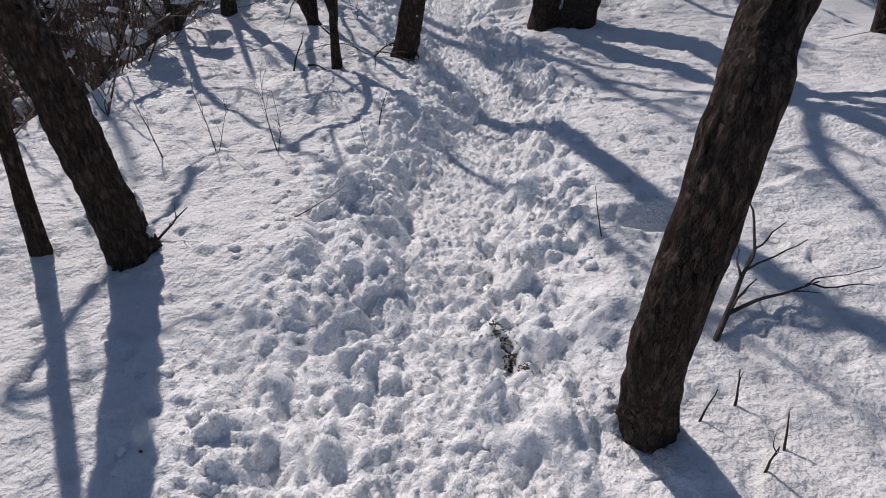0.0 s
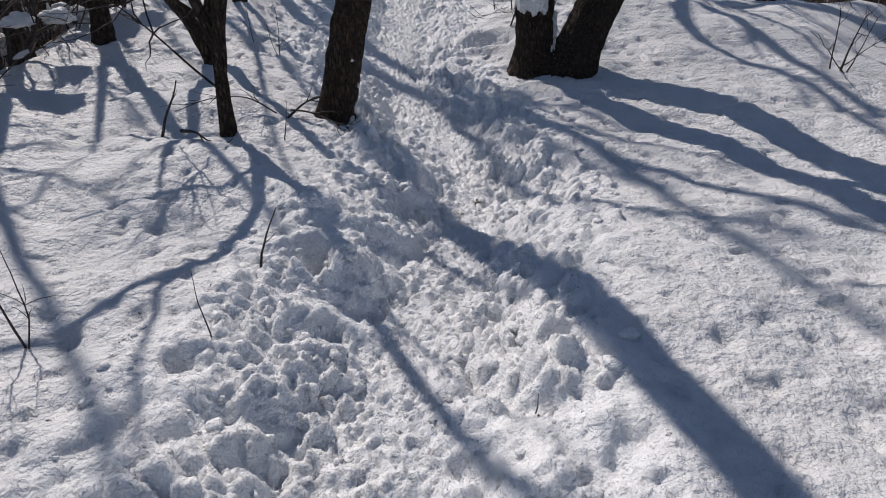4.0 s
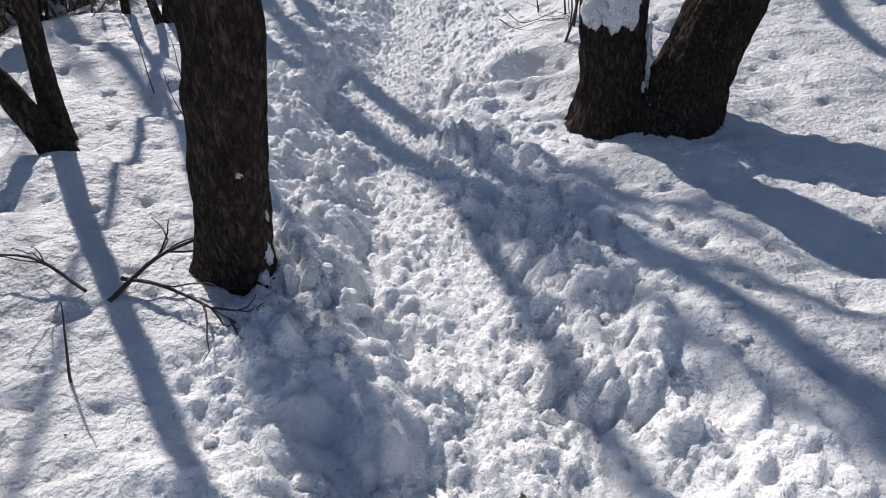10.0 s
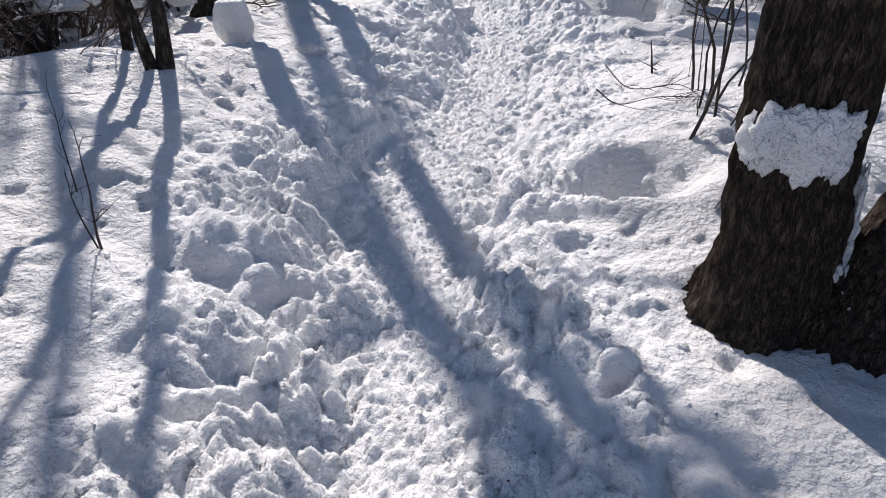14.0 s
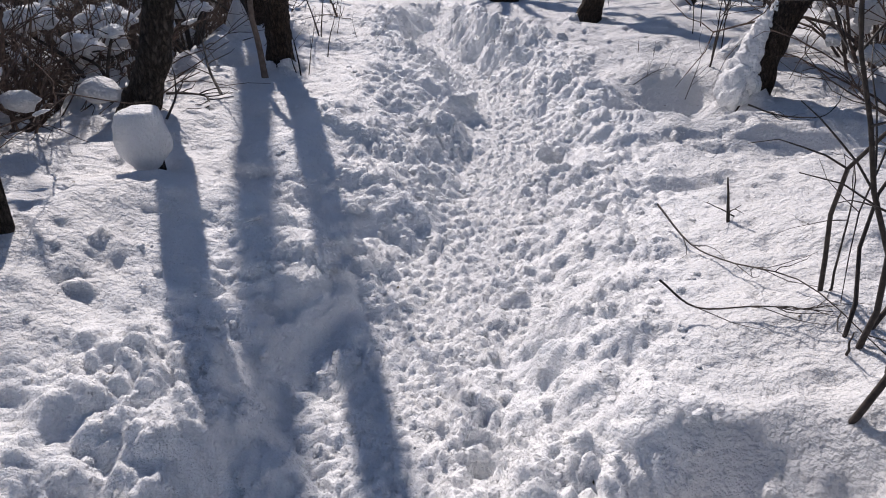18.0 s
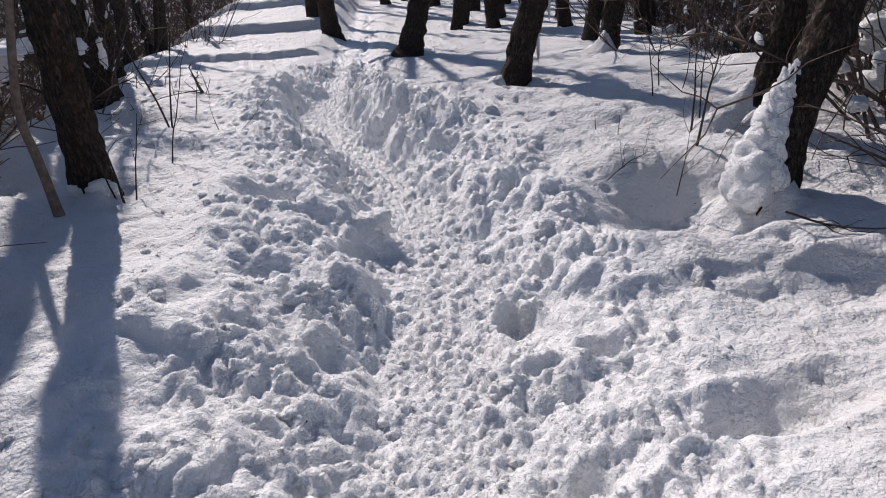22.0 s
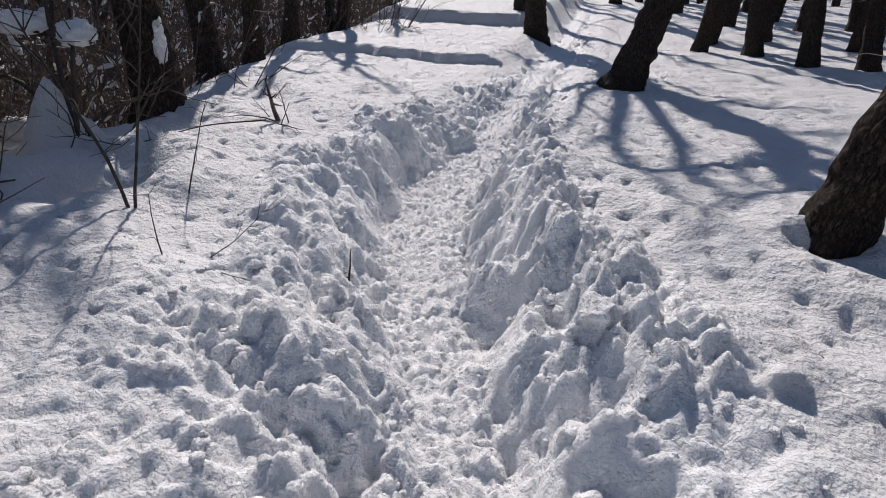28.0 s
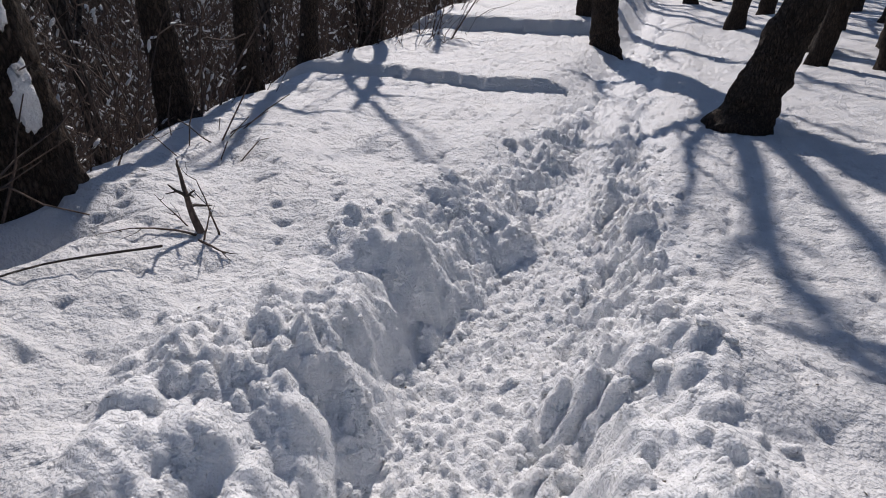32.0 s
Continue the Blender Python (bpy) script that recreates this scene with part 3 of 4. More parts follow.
def tree(x, y, line, r, top, label, seed, mat=None, sides=30, limbs=7, low=2.3, flare=0.3, bark=0.26, patches=(), group="trees along the ridge", reach=1.0, foot=None):
    """A bare tree: line gives points (x, y, z) of the trunk's middle from the ground up."""
    rng = np.random.default_rng(seed)
    mat = mat or BARK
    z0 = height(x, y) if foot is None else foot
    e = thing("tree", (x, y, z0), label, "tree", group)
    p = [np.array(q, float) - (x, y, z0) for q in line]
    first, last = p[0], p[-1]
    d = last - p[-2]
    d = d / np.linalg.norm(d)
    down = first - (p[1] - first) / max((p[1] - first)[2], 0.1) * 0.35
    q, at = [down] + p, last
    while at[2] < top:
        d = d * 0.75 + np.array([0, 0, 1]) * 0.32 + np.r_[rng.normal(0, 0.07, 2), 0]
        d /= np.linalg.norm(d)
        at = at + d * 1.1
        q.append(at)
    fine = smooth_path(q, 400)
    zs = fine[:, 2]
    want = np.r_[np.arange(zs[0], min(2.4, top), 0.035 if sides > 16 else 0.15), np.arange(min(2.4, top), zs[-1], 0.3)]
    path = np.stack([np.interp(want, zs, fine[:, k]) for k in range(3)], 1)
    hh = np.clip(want, 0, None)
    rad = r * (1 + flare * np.exp(-hh / 0.16)) * (1 - 0.72 * hh / (top + 0.5))
    tube_part("trunk", [tube(path, rad, sides, bark, seed)], mat, e)
    for k in range(limbs):
        h = rng.uniform(low, top * 0.92)
        s = np.array([np.interp(h, want, path[:, c]) for c in range(3)])
        rr = float(np.interp(h, want, rad))
        az = rng.uniform(0, 6.28)
        el = rng.uniform(0.35, 1.0)
        hd = np.array([math.cos(az) * math.cos(el), math.sin(az) * math.cos(el), math.sin(el)])
        ln = reach * (0.8 + 0.32 * (top - h) * rng.uniform(0.7, 1.2))
        main, tw = limb_pieces(rng, s, hd, ln, rr * rng.uniform(0.4, 0.62), 6 if sides > 16 else 5, 7, sides > 16)
        lo = tube_part("limb", [main], mat, e)
        tagged(tube_part("twig_spray", tw, TWIG, lo), kind="stuff")
    for h, az, w, t in patches:
        c = np.array([np.interp(h, want, path[:, k]) for k in range(3)])
        rr = float(np.interp(h, want, rad))
        a = radians(az)
        v, f = lump(rng, ((0.22 if w < .09 else 0.6) * min(w, t) + 0.008, w, t), 0.6 if w < .09 else 0.3, 4)
        rot = np.array([[math.cos(a), -math.sin(a), 0], [math.sin(a), math.cos(a), 0], [0, 0, 1]])
        v = v @ rot.T + c + np.array([math.cos(a), math.sin(a), 0]) * rr * 0.97
        crumbly(part("snow_patch", v, f, SNOW, e, "white snow frozen to the bark"))
    return e


def low_limb(e, points, r, seed):
    """A limb of a tree through given places."""
    rng = np.random.default_rng(seed)
    ln = smooth_path([np.array(q, float) - np.array(e.location) for q in points], 18)
    lo = tube_part("limb", [tube(ln, r * np.linspace(1, .35, 18), 8)], BARK, e)
    tw = []
    for _ in range(8):
        i = int(rng.integers(6, 18))
        w = wander(rng, ln[i], (ln[i] - ln[i - 1]) * 6 + rng.normal(0, .5, 3), rng.uniform(.5, 1.2), 7, .16)
        tw.append(tube(w, r * .3 * np.linspace(1, .3, 7), 4))
    tagged(tube_part("twig_spray", tw, TWIG, lo), kind="stuff")


# beside the path, from its start on
tree(-1.68, 3.12, [(-1.68, 3.12, .44), (-1.75, 3.1, 1.25), (-1.82, 3.1, 1.75)], .105, 8.0, "dark furrowed trunk leaning over the snow beside the trench", 11, patches=[(.25, 20, .02, .05), (.12, 5, .03, .03), (.4, 25, .015, .03)])
tree(-2.13, 3.16, [(-2.13, 3.16, .45), (-2.05, 3.16, 1.13), (-2.0, 3.16, 1.6)], .042, 4.5, "thin dark young trunk rising from smooth snow", 12, sides=14, limbs=5, low=1.8)
tree(.39, 1.94, [(.385, 1.94, .36), (.335, 1.86, .78), (.375, 1.85, 1.12), (.44, 1.89, 1.48), (.54, 2.0, 1.70)], .087, 7.5, "curved dark trunk with deep furrowed bark close to the path", 13, flare=.18, sides=48, bark=.18)
tree(-.42, 7.2, [(-.43, 7.2, .2), (-.30, 7.09, .79), (-.22, 7.02, 1.28), (-.4, 7.0, 2.3), (-.78, 7.0, 3.6), (-.82, 7.0, 4.2)], .128, 8.5, "dark upright trunk with cracked bark at the trench edge", 14, flare=.3, sides=64, bark=.15, patches=[(.14, -20, .02, .045), (.5, -60, .012, .012), (.05, -35, .02, .03), (.3, -15, .008, .02)])
pair_label = "thick dark trunk of a forked pair with snow in the fork"
tree(1.39, 8.67, [(1.40, 8.67, .06), (1.39, 8.67, .4), (1.36, 8.67, .7), (1.36, 8.68, 1.15), (1.4, 8.7, 1.6), (1.36, 8.7, 2.1), (1.0, 8.7, 3.1), (.6, 8.7, 4.2)], .185, 9.5, pair_label, 15, flare=.5, sides=96, bark=.15, limbs=9, reach=1.2,
     patches=[(.66, -150, .06, .07), (.68, -130, .065, .085), (.72, -112, .06, .06), (.64, -105, .06, .07), (.70, -92, .06, .08), (.66, -80, .05, .07), (.72, -70, .04, .05), (.62, -74, .03, .05), (.45, -18, .06, .12), (.36, -22, .05, .08), (.22, -42, .022, .05), (.30, -35, .02, .05), (.26, -50, .018, .03), (.15, -55, .012, .02)])
tree(1.78, 8.54, [(1.7, 8.54, .14), (1.79, 8.58, .4), (1.94, 8.66, .68), (2.17, 8.78, 1.12), (2.2, 8.78, 1.4), (2.02, 8.74, 1.9), (1.65, 8.7, 2.6), (1.2, 8.7, 3.6), (.95, 8.7, 4.6)], .205, 9.0, pair_label, 16, flare=.35, sides=96, bark=.15, limbs=9, reach=1.2,
     patches=[(.05, -120, .04, .02), (.08, -150, .03, .04), (.12, -160, .02, .03)])
tree(-1.42, 8.22, [(-1.5, 8.22, .42), (-1.44, 8.2, .88), (-1.36, 8.2, 1.3)], .06, 2.6, "slender dark trunk in drifted snow", 17, sides=18, limbs=3)
tree(-1.46, 8.08, [(-1.46, 8.08, .38), (-1.58, 8.07, .72), (-1.75, 8.06, 1.0)], .065, 1.6, "short leaning dark trunk with a broken top", 18, sides=18, limbs=2, low=1.0)
# the thin forked tree whose limb reaches out to the left
thin = tree(-1.07, 6.7, [(-1.09, 6.7, .31), (-1.07, 6.7, .66), (-1.03, 6.7, .95), (-.95, 6.7, 1.35), (-1.03, 6.7, 1.9), (-1.1, 6.7, 2.8)], .046, 4.6, "thin forked tree with long low bare limbs", 19, sides=20, limbs=3, low=2.8)
rng = np.random.default_rng(191)
z0 = thin.location.z
for pts, r in (([(-1.06, 6.7, .80), (-1.12, 6.7, 1.02), (-1.24, 6.69, 1.3), (-1.7, 6.7, 1.9), (-2.17, 6.7, 2.3), (-2.7, 6.7, 2.55), (-3.0, 6.7, 2.8)], .04), ([(-1.68, 6.7, 1.88), (-1.85, 6.7, 2.15), (-1.97, 6.7, 2.6), (-2.06, 6.7, 3.0)], .02), ([(-1.12, 6.7, 1.0), (-1.3, 6.66, 1.12), (-1.6, 6.6, 1.16), (-2.1, 6.5, 1.22)], .018),
               ([(-1.07, 6.7, .55), (-1.2, 6.62, .72), (-1.4, 6.55, .98), (-1.62, 6.5, 1.2)], .009), ([(-1.1, 6.7, 1.0), (-1.03, 6.75, 1.3), (-.98, 6.8, 2.0), (-1.0, 6.9, 3.0)], .02)):
    ln = smooth_path([np.array(q) - (-1.07, 6.7, z0) for q in pts], 14)
    lo = tube_part("limb", [tube(ln, r * np.linspace(1, .3, 14), 8)], BARK, thin)
    tw = []
    for _ in range(9):
        i = int(rng.integers(5, 14))
        w = wander(rng, ln[i], (ln[i] - ln[i - 1]) * 12 + rng.normal(0, .6, 3), rng.uniform(.25, .6), 6, .2)
        tw.append(tube(w, .006 * np.linspace(1, .3, 6), 4))
    tagged(tube_part("twig_spray", tw, TWIG, lo), kind="stuff")
young = "slim young trunk standing in a smooth snow hump"
tree(-1.63, 10.35, [(-1.63, 10.35, .6), (-1.59, 10.35, .91), (-1.62, 10.35, 1.4)], .045, 5.0, young, 21, BARK_GREY, 16, 3, 3.0)
tree(-1.7, 10.3, [(-1.7, 10.3, .58), (-1.76, 10.3, 1.01), (-1.86, 10.3, 1.4)], .033, 4.4, young, 22, BARK_GREY, 14, 3, 2.8)
tree(-2.16, 10.8, [(-2.16, 10.8, .48), (-2.12, 10.8, .9), (-2.13, 10.8, 1.2)], .035, 3.0, young, 23, BARK, 14, 2, 1.9)
bent = tree(-2.28, 12.5, [(-2.4, 12.5, .5), (-2.2, 12.5, .85), (-2.08, 12.5, 1.15), (-2.0, 12.5, 1.42), (-1.9, 12.5, 2.1), (-1.74, 12.5, 2.55), (-1.62, 12.5, 2.95), (-1.5, 12.5, 3.6)], .115, 7.5, "dark bent trunk rising behind a ball of snow", 24, BARK_GREY, 26, 6)
brown = tree(-1.8, 14.15, [(-1.95, 14.15, .45), (-1.87, 14.07, 1.1), (-1.81, 14.0, 1.6), (-1.85, 14.0, 2.5), (-1.9, 14.0, 3.4), (-1.95, 14.0, 4.6), (-1.9, 14.0, 6.0), (-2.0, 13.95, 6.9), (-2.5, 13.9, 7.9)], .125, 8.6, "thick brown trunk with snow banked round its foot", 25, BARK, 30, 5, 4.0, foot=.45, patches=[(.08, -40, .1, .09), (.1, -110, .06, .05)])
tree(-1.93, 13.7, [(-1.92, 13.7, .46), (-1.93, 13.7, .8), (-1.96, 13.72, 1.12), (-1.84, 13.75, 1.65)], .028, 2.6, "crooked peeled dead pole in front of a trunk", 27, DEAD, 12, 2, 1.8)
leaning = tree(2.23, 13.75, [(2.23, 13.75, .28), (2.36, 13.82, .77), (2.58, 13.92, 1.28)], .14, 8.5, "leaning dark trunk with a wedge of snow frozen on one side", 28, BARK, 32, 7, reach=1.1, foot=.28,
     patches=[(.08, 193, .18, .17), (.18, 195, .165, .17), (.29, 197, .14, .16), (.40, 198, .115, .15), (.51, 198, .09, .13), (.61, 198, .06, .1), (.69, 198, .035, .06), (.16, 228, .11, .13)])
tree(2.62, 14.75, [(2.64, 14.75, .4), (2.7, 14.75, .8), (2.78, 14.75, 1.25)], .115, 8.0, "dark trunk behind a leaning one", 29, BARK, 26, 6, foot=.4)
tree(1.1, 16.74, [(1.08, 16.74, .45), (1.24, 16.78, 1.05), (1.41, 16.82, 1.58)], .15, 8.5, "leaning dark trunk with snow stuck along one edge", 30, BARK, 30, 8, flare=.4, foot=.45, patches=[(.55, -10, .03, .2), (.95, -5, .025, .18)])
tree(-.15, 22.0, [(-.16, 22, .45), (-.03, 22.1, .9), (.16, 22.25, 1.5), (.27, 22.35, 2.0), (.12, 22.3, 2.8), (-.4, 22.3, 3.6), (-.73, 22.3, 4.4), (-.9, 22.3, 5.4)], .22, 6.2, "dark trunk with a swept foot leaning over the trench", 31, BARK, 28, 6, flare=.55, reach=1.25)
tall = tree(-2.3, 27.0, [(-2.32, 27, .5), (-2.4, 27, 1.7), (-2.38, 27, 2.5)], .25, 10.0, "stout dark trunk beside the trodden path", 32, BARK, 26, 8, flare=.35)
tree(-3.1, 29.2, [(-3.08, 29.2, .7), (-3.14, 29.2, 1.9), (-3.1, 29.2, 2.6)], .22, 9.5, "stout dark trunk behind another", 33, BARK, 20, 7)
tree(3.1, 20.6, [(3.09, 20.6, .35), (3.18, 20.6, 1.1), (3.3, 20.6, 1.9)], .17, 9.0, "dark trunk with snow piled at its foot", 34, BARK, 22, 8, foot=.35, patches=[(.1, -150, .14, .12)])
tree(-3.68, 17.8, [(-3.66, 17.8, .25), (-3.71, 17.8, 1.15), (-3.78, 17.8, 1.85), (-3.84, 17.8, 3.6), (-4.0, 17.8, 5.7), (-4.05, 17.8, 7.7), (-3.95, 17.8, 8.8)], .20, 9.6, "big dark trunk with white patches of frozen snow", 35, BARK, 34, 3, 8.0, flare=.3, reach=.7,
     patches=[(1.5, -20, .07, .16), (.55, -15, .055, .15), (.95, -10, .03, .08), (1.15, -40, .02, .04)])
tree(-4.7, 19.8, [(-4.72, 19.8, .3), (-4.8, 19.8, 1.2), (-4.82, 19.8, 1.95)], .16, 6.0, "dark straight trunk at the edge of the slope", 36, BARK, 22, 6)
tree(-5.25, 21.4, [(-5.3, 21.4, .3), (-5.25, 21.4, 1.3), (-5.18, 21.4, 2.1)], .14, 6.0, "dark straight trunk at the edge of the slope", 37, BARK, 20, 6)
tree(-2.68, 8.95, [(-2.68, 8.95, .25), (-2.62, 8.95, .85), (-2.55, 8.95, 1.6)], .095, 2.3, "dark trunk among snowy brush", 38, BARK, 18, 2, 1.8)
tree(-3.2, 8.6, [(-3.2, 8.6, .1), (-3.27, 8.6, .8), (-3.35, 8.6, 1.6)], .08, 2.3, "dark trunk among snowy brush", 39, BARK, 16, 2, 1.8)
tree(-3.0, 10.1, [(-3.0, 10.1, .1), (-3.1, 10.1, .8), (-3.2, 10.1, 1.6)], .09, 2.2, "dark trunk among snowy brush", 40, BARK, 16, 2, 1.8)
tree(4.95, 7.5, [(4.95, 7.5, .2), (4.9, 7.5, .6), (4.85, 7.5, 1.4)], .09, 6.0, "thin dark trunk standing apart on open snow", 41, BARK, 16, 5)
for k, (x, y, r) in enumerate([(1.83, 26.8, .17), (.9, 26.9, .15), (1.1, 28.6, .2), (2.2, 29.1, .18), (3.4, 25.5, .16), (-.3, 31.5, .2), (-4.6, 34, .2), (.4, 34.5, .2), (4.3, 22.6, .15), (-6.2, 23.8, .16), (-6.6, 26.5, .17), (3.4, 31.5, .2), (-1.6, 37, .2), (-5.2, 40, .2), (2.5, 36, .2), (-7.4, 31, .15), (2.55, 25.6, .17), (3.2, 22.2, .15), (4.6, 27, .16), (3.9, 28.5, .17), (5.2, 25, .15), (1.7, 32, .18), (2.9, 33.5, .18), (.6, 38, .2), (4.6, 32, .18), (-.9, 43, .2), (-2.4, 45, .2), (-.4, 40.5, .2), (1.3, 44, .22), (3.1, 40, .2), (5.6, 36, .2), (-5.4, 18.3, .11), (-5.7, 16.9, .12)]):
    h0 = height(x, y)
    lean = [-.1, .12, .2, .05][k % 4]
    tree(x, y, [(x, y, h0), (x + lean, y, h0 + 1.0), (x + 1.8 * lean, y, h0 + 2.0)], r, 4.5 if x < -5.3 else 9.0 + k % 3, "tall dark bare trunk further along the ridge", 50 + k, BARK, 14, 6, 3.0)

# unseen limbs above the view, added to cast a fan of shadows across the trench
low_limb(tall, [(-2.36, 27, 4.4), (-2.9, 26.9, 5.8), (-3.4, 26.9, 6.8), (-3.75, 27, 7.6), (-4.0, 27, 8.6), (-4.1, 26.9, 9.4)], .11, 704)
low_limb(tall, [(-2.36, 27, 5.0), (-2.7, 27, 6.1), (-3.05, 27, 7.2), (-3.5, 27, 8.2), (-3.75, 27.1, 9.2)], .11, 705)


def shade_limb(e, start, ground_line, low, high, r, seed):
    """An unseen high limb, added so that its shadow falls along a line on the snow: points (x, y, z)."""
    n = len(ground_line) - 1
    reach = 1 / math.tan(SUN_EL)
    pts = [start]
    for k, (x, y, z) in enumerate(ground_line):
        h = low + (high - low) * k / n
        pts.append((x - math.sin(SUN_AZ) * reach * h, y + math.cos(SUN_AZ) * reach * h, z + h))
    low_limb(e, pts, r, seed)


# limbs added out of view, only for the shadow bands on the open snow
shade_limb(bent, (-1.5, 12.5, 3.6), [(.81, 6.41, .05), (1.05, 5.97, .1), (1.25, 5.47, .15), (1.58, 5.23, .2), (2.02, 5.16, .2)], 4.5, 5.8, .06, 712)
shade_limb(leaning, (2.5, 13.9, 2.4), [(3.9, 10.4, .3), (4.01, 9.5, .3), (3.95, 8.4, .3), (3.87, 7.47, .3)], 2.9, 5.5, .1, 714)
shade_limb(leaning, (2.4, 13.9, 3.2), [(3.32, 9.36, .3), (3.69, 8.53, .3), (3.68, 7.58, .3), (3.5, 6.8, .3)], 4.0, 6.2, .08, 715)

# another unseen limb, added to shade the snow left of the trench start
shade_limb(thin, (-2.9, 6.7, 2.75), [(-1.76, 2.22, 0.45), (-1.39, 2.42, 0.45), (-1.22, 2.58, 0.45), (-0.84, 2.59, 0.45)], 3.2, 4.2, .035, 716)

# stump that carries a ball of snow
st = thing("snow_capped_stump", (-1.63, 11.38, height(-1.63, 11.38) - .02), "short dark stump carrying a tall rounded ball of snow", "stump")
gz = st.location.z
tube_part("stump", [tube([(0, 0, -.2), (0, 0, .05), (.01, 0, .14)], [.09, .075, .07], 14, .15, 5)], BARK, st)
v, f = lump(np.random.default_rng(5), (.14, .14, .215), .14, 4)
v[:, 2] = np.where(v[:, 2] > .14, .14 + (v[:, 2] - .14) * .35, v[:, 2])
crumbly(part("snow_cap", v + (0, 0, .235), f, SNOW, st, "rounded ball of white snow"))


# ---------------------------------------------------------------- shrubs, saplings and twigs
def stem_tubes(rng, start, heading, length, r, side, bend=.14):
    line = wander(rng, start, heading, length, 9, bend, .04)
    main = tube(line, r * np.linspace(1, .3, 9), 6)
    out = []
    for _ in range(side):
        i = int(rng.integers(3, 9))
        d = line[i] - line[i - 1]
        d = d / np.linalg.norm(d) + rng.normal(0, .55, 3)
        w = wander(rng, line[i], d, length * rng.uniform(.15, .4), 5, .2)
        out.append(tube(w, max(r * .4, .0018) * np.linspace(1, .35, 5), 4))
        if rng.random() < .6:
            w2 = wander(rng, w[2], d + rng.normal(0, .7, 3), length * rng.uniform(.08, .2), 4, .2)
            out.append(tube(w2, max(r * .25, .0014) * np.linspace(1, .4, 4), 3))
    return main, out


def shrub(name, x, y, stems, label, seed, category="shrub", mat=None, group="", bend=.08):
    """stems: (dx, dy, heading, length, radius, side twigs)."""
    rng = np.random.default_rng(seed)
    e = thing(name, (x, y, height(x, y)), label, category, group)
    for dx, dy, hd, ln, r, side in stems:
        z = height(x + dx, y + dy) - e.location.z
        d = np.array(hd, float) / np.linalg.norm(hd)
        main, tw = stem_tubes(rng, np.array([dx, dy, z]) - d * .06, d, ln + .06, r, side, bend)
        s = tube_part("stem", [main], mat or TWIG, e)
        if tw:
            tagged(tube_part("twig_spray", tw, TWIG, s), kind="stuff")
    return e


shrub("shrub", 1.45, 9.95, [(.04, .42, (-.08, .05, 1), 1.5, 0.0086, 7), (.04, .12, (.12, .05, 1), 1.5, 0.0094, 7), (-.08, -.17, (.42, .1, 1), 1.5, 0.0101, 8), (.1, .2, (.25, .1, 1), 1.4, 0.0078, 7), (.07, -.03, (.4, .12, 1), 1.3, 0.0078, 7),
      (.09, -.15, (.5, .1, 1), 1.1, 0.0047, 5), (.2, -.05, (.8, .1, .6), .5, 0.0078, 5), (.02, .16, (.18, .15, 1), 1.3, 0.007, 6), (.3, .45, (.3, .1, 1), 1.2, 0.007, 6), (.06, .4, (.3, 0, 1), .5, 0.0047, 3), (.0, .1, (0, 0, 1), .12, .006, 0)],
      "dark bare shrub of many thin upright stems in snow", 61, bend=.13)
shrub("shrub", -2.1, 15.9, [(-.03, -.01, (-.08, 0, 1), 1.2, .010, 7), (-.02, .01, (.08, 0, 1), 1.1, .009, 7), (.12, .25, (.2, .1, 1), .5, .005, 4)], "bare forked shrub with dark stems at the slope edge", 62, bend=.06)
shrub("sapling", -1.67, 14.73, [(0, 0, (.05, .1, 1), .75, .006, 4)], "single thin dark sapling in the snow", 63, "sapling")
shrub("sapling", -1.7, 14.02, [(0, 0, (-.1, .1, 1), .7, .008, 4), (.06, .03, (.25, .1, 1), .55, .006, 3), (-.06, .0, (-.4, 0, 1), .5, .006, 3)], "small cluster of thin dark saplings", 64, "sapling")
shrub("broken_sapling", -2.45, 17.7, [(0, 0, (-.15, 0, 1), .30, .022, 4), (.05, -.03, (.6, -.1, .6), .2, .006, 2), (-.07, 0, (-.5, -.1, .8), .2, .005, 3), (.06, .05, (.05, 0, 1), .28, .006, 3), (.02, -.05, (.9, -.3, .15), .22, .009, 2), (-.05, -.06, (-.6, -.4, .2), .3, .006, 3)],
      "broken grey sapling with splayed twigs on the drift", 65, "sapling", BRUSH)
shrub("sapling", 2.07, 14.41, [(0, 0, (.08, 0, 1), .8, .010, 5), (.1, .35, (.1, .1, 1), .8, .009, 5), (.22, .5, (.05, 0, 1), .7, .007, 4)], "dark young stems beside a leaning trunk", 66, "sapling")
shrub("sapling", 2.27, 15.78, [(0, 0, (0, 0, 1), .6, .007, 5), (-.12, -.2, (-.05, 0, 1), .5, .007, 4), (.25, .1, (.3, 0, 1), .5, .006, 5)], "small cluster of thin dark saplings", 67, "sapling")
shrub("sapling", 4.3, 8.3, [(0, 0, (.1, 0, 1), .5, .012, 6), (-.08, .05, (-.4, 0, 1), .55, .008, 6), (.08, 0, (.6, .1, 1), .55, .008, 6), (0, -.05, (-.9, -.2, .6), .6, .007, 5), (.05, .1, (.9, 0, .6), .6, .007, 5)], "low bare bush on open snow", 68, "shrub")
shrub("sapling", -1.26, 4.44, [(0, 0, (-.15, .1, 1), .48, .0045, 7), (.01, 0, (.15, .2, 1), .40, .0035, 6)], "small bare sapling with hair-thin twigs", 69, "sapling")
shrub("sapling", -1.62, 4.35, [(0, 0, (-.1, .1, 1), .42, .004, 6), (.015, 0, (.3, .1, 1), .35, .003, 5)], "small bare sapling with hair-thin twigs", 70, "sapling")
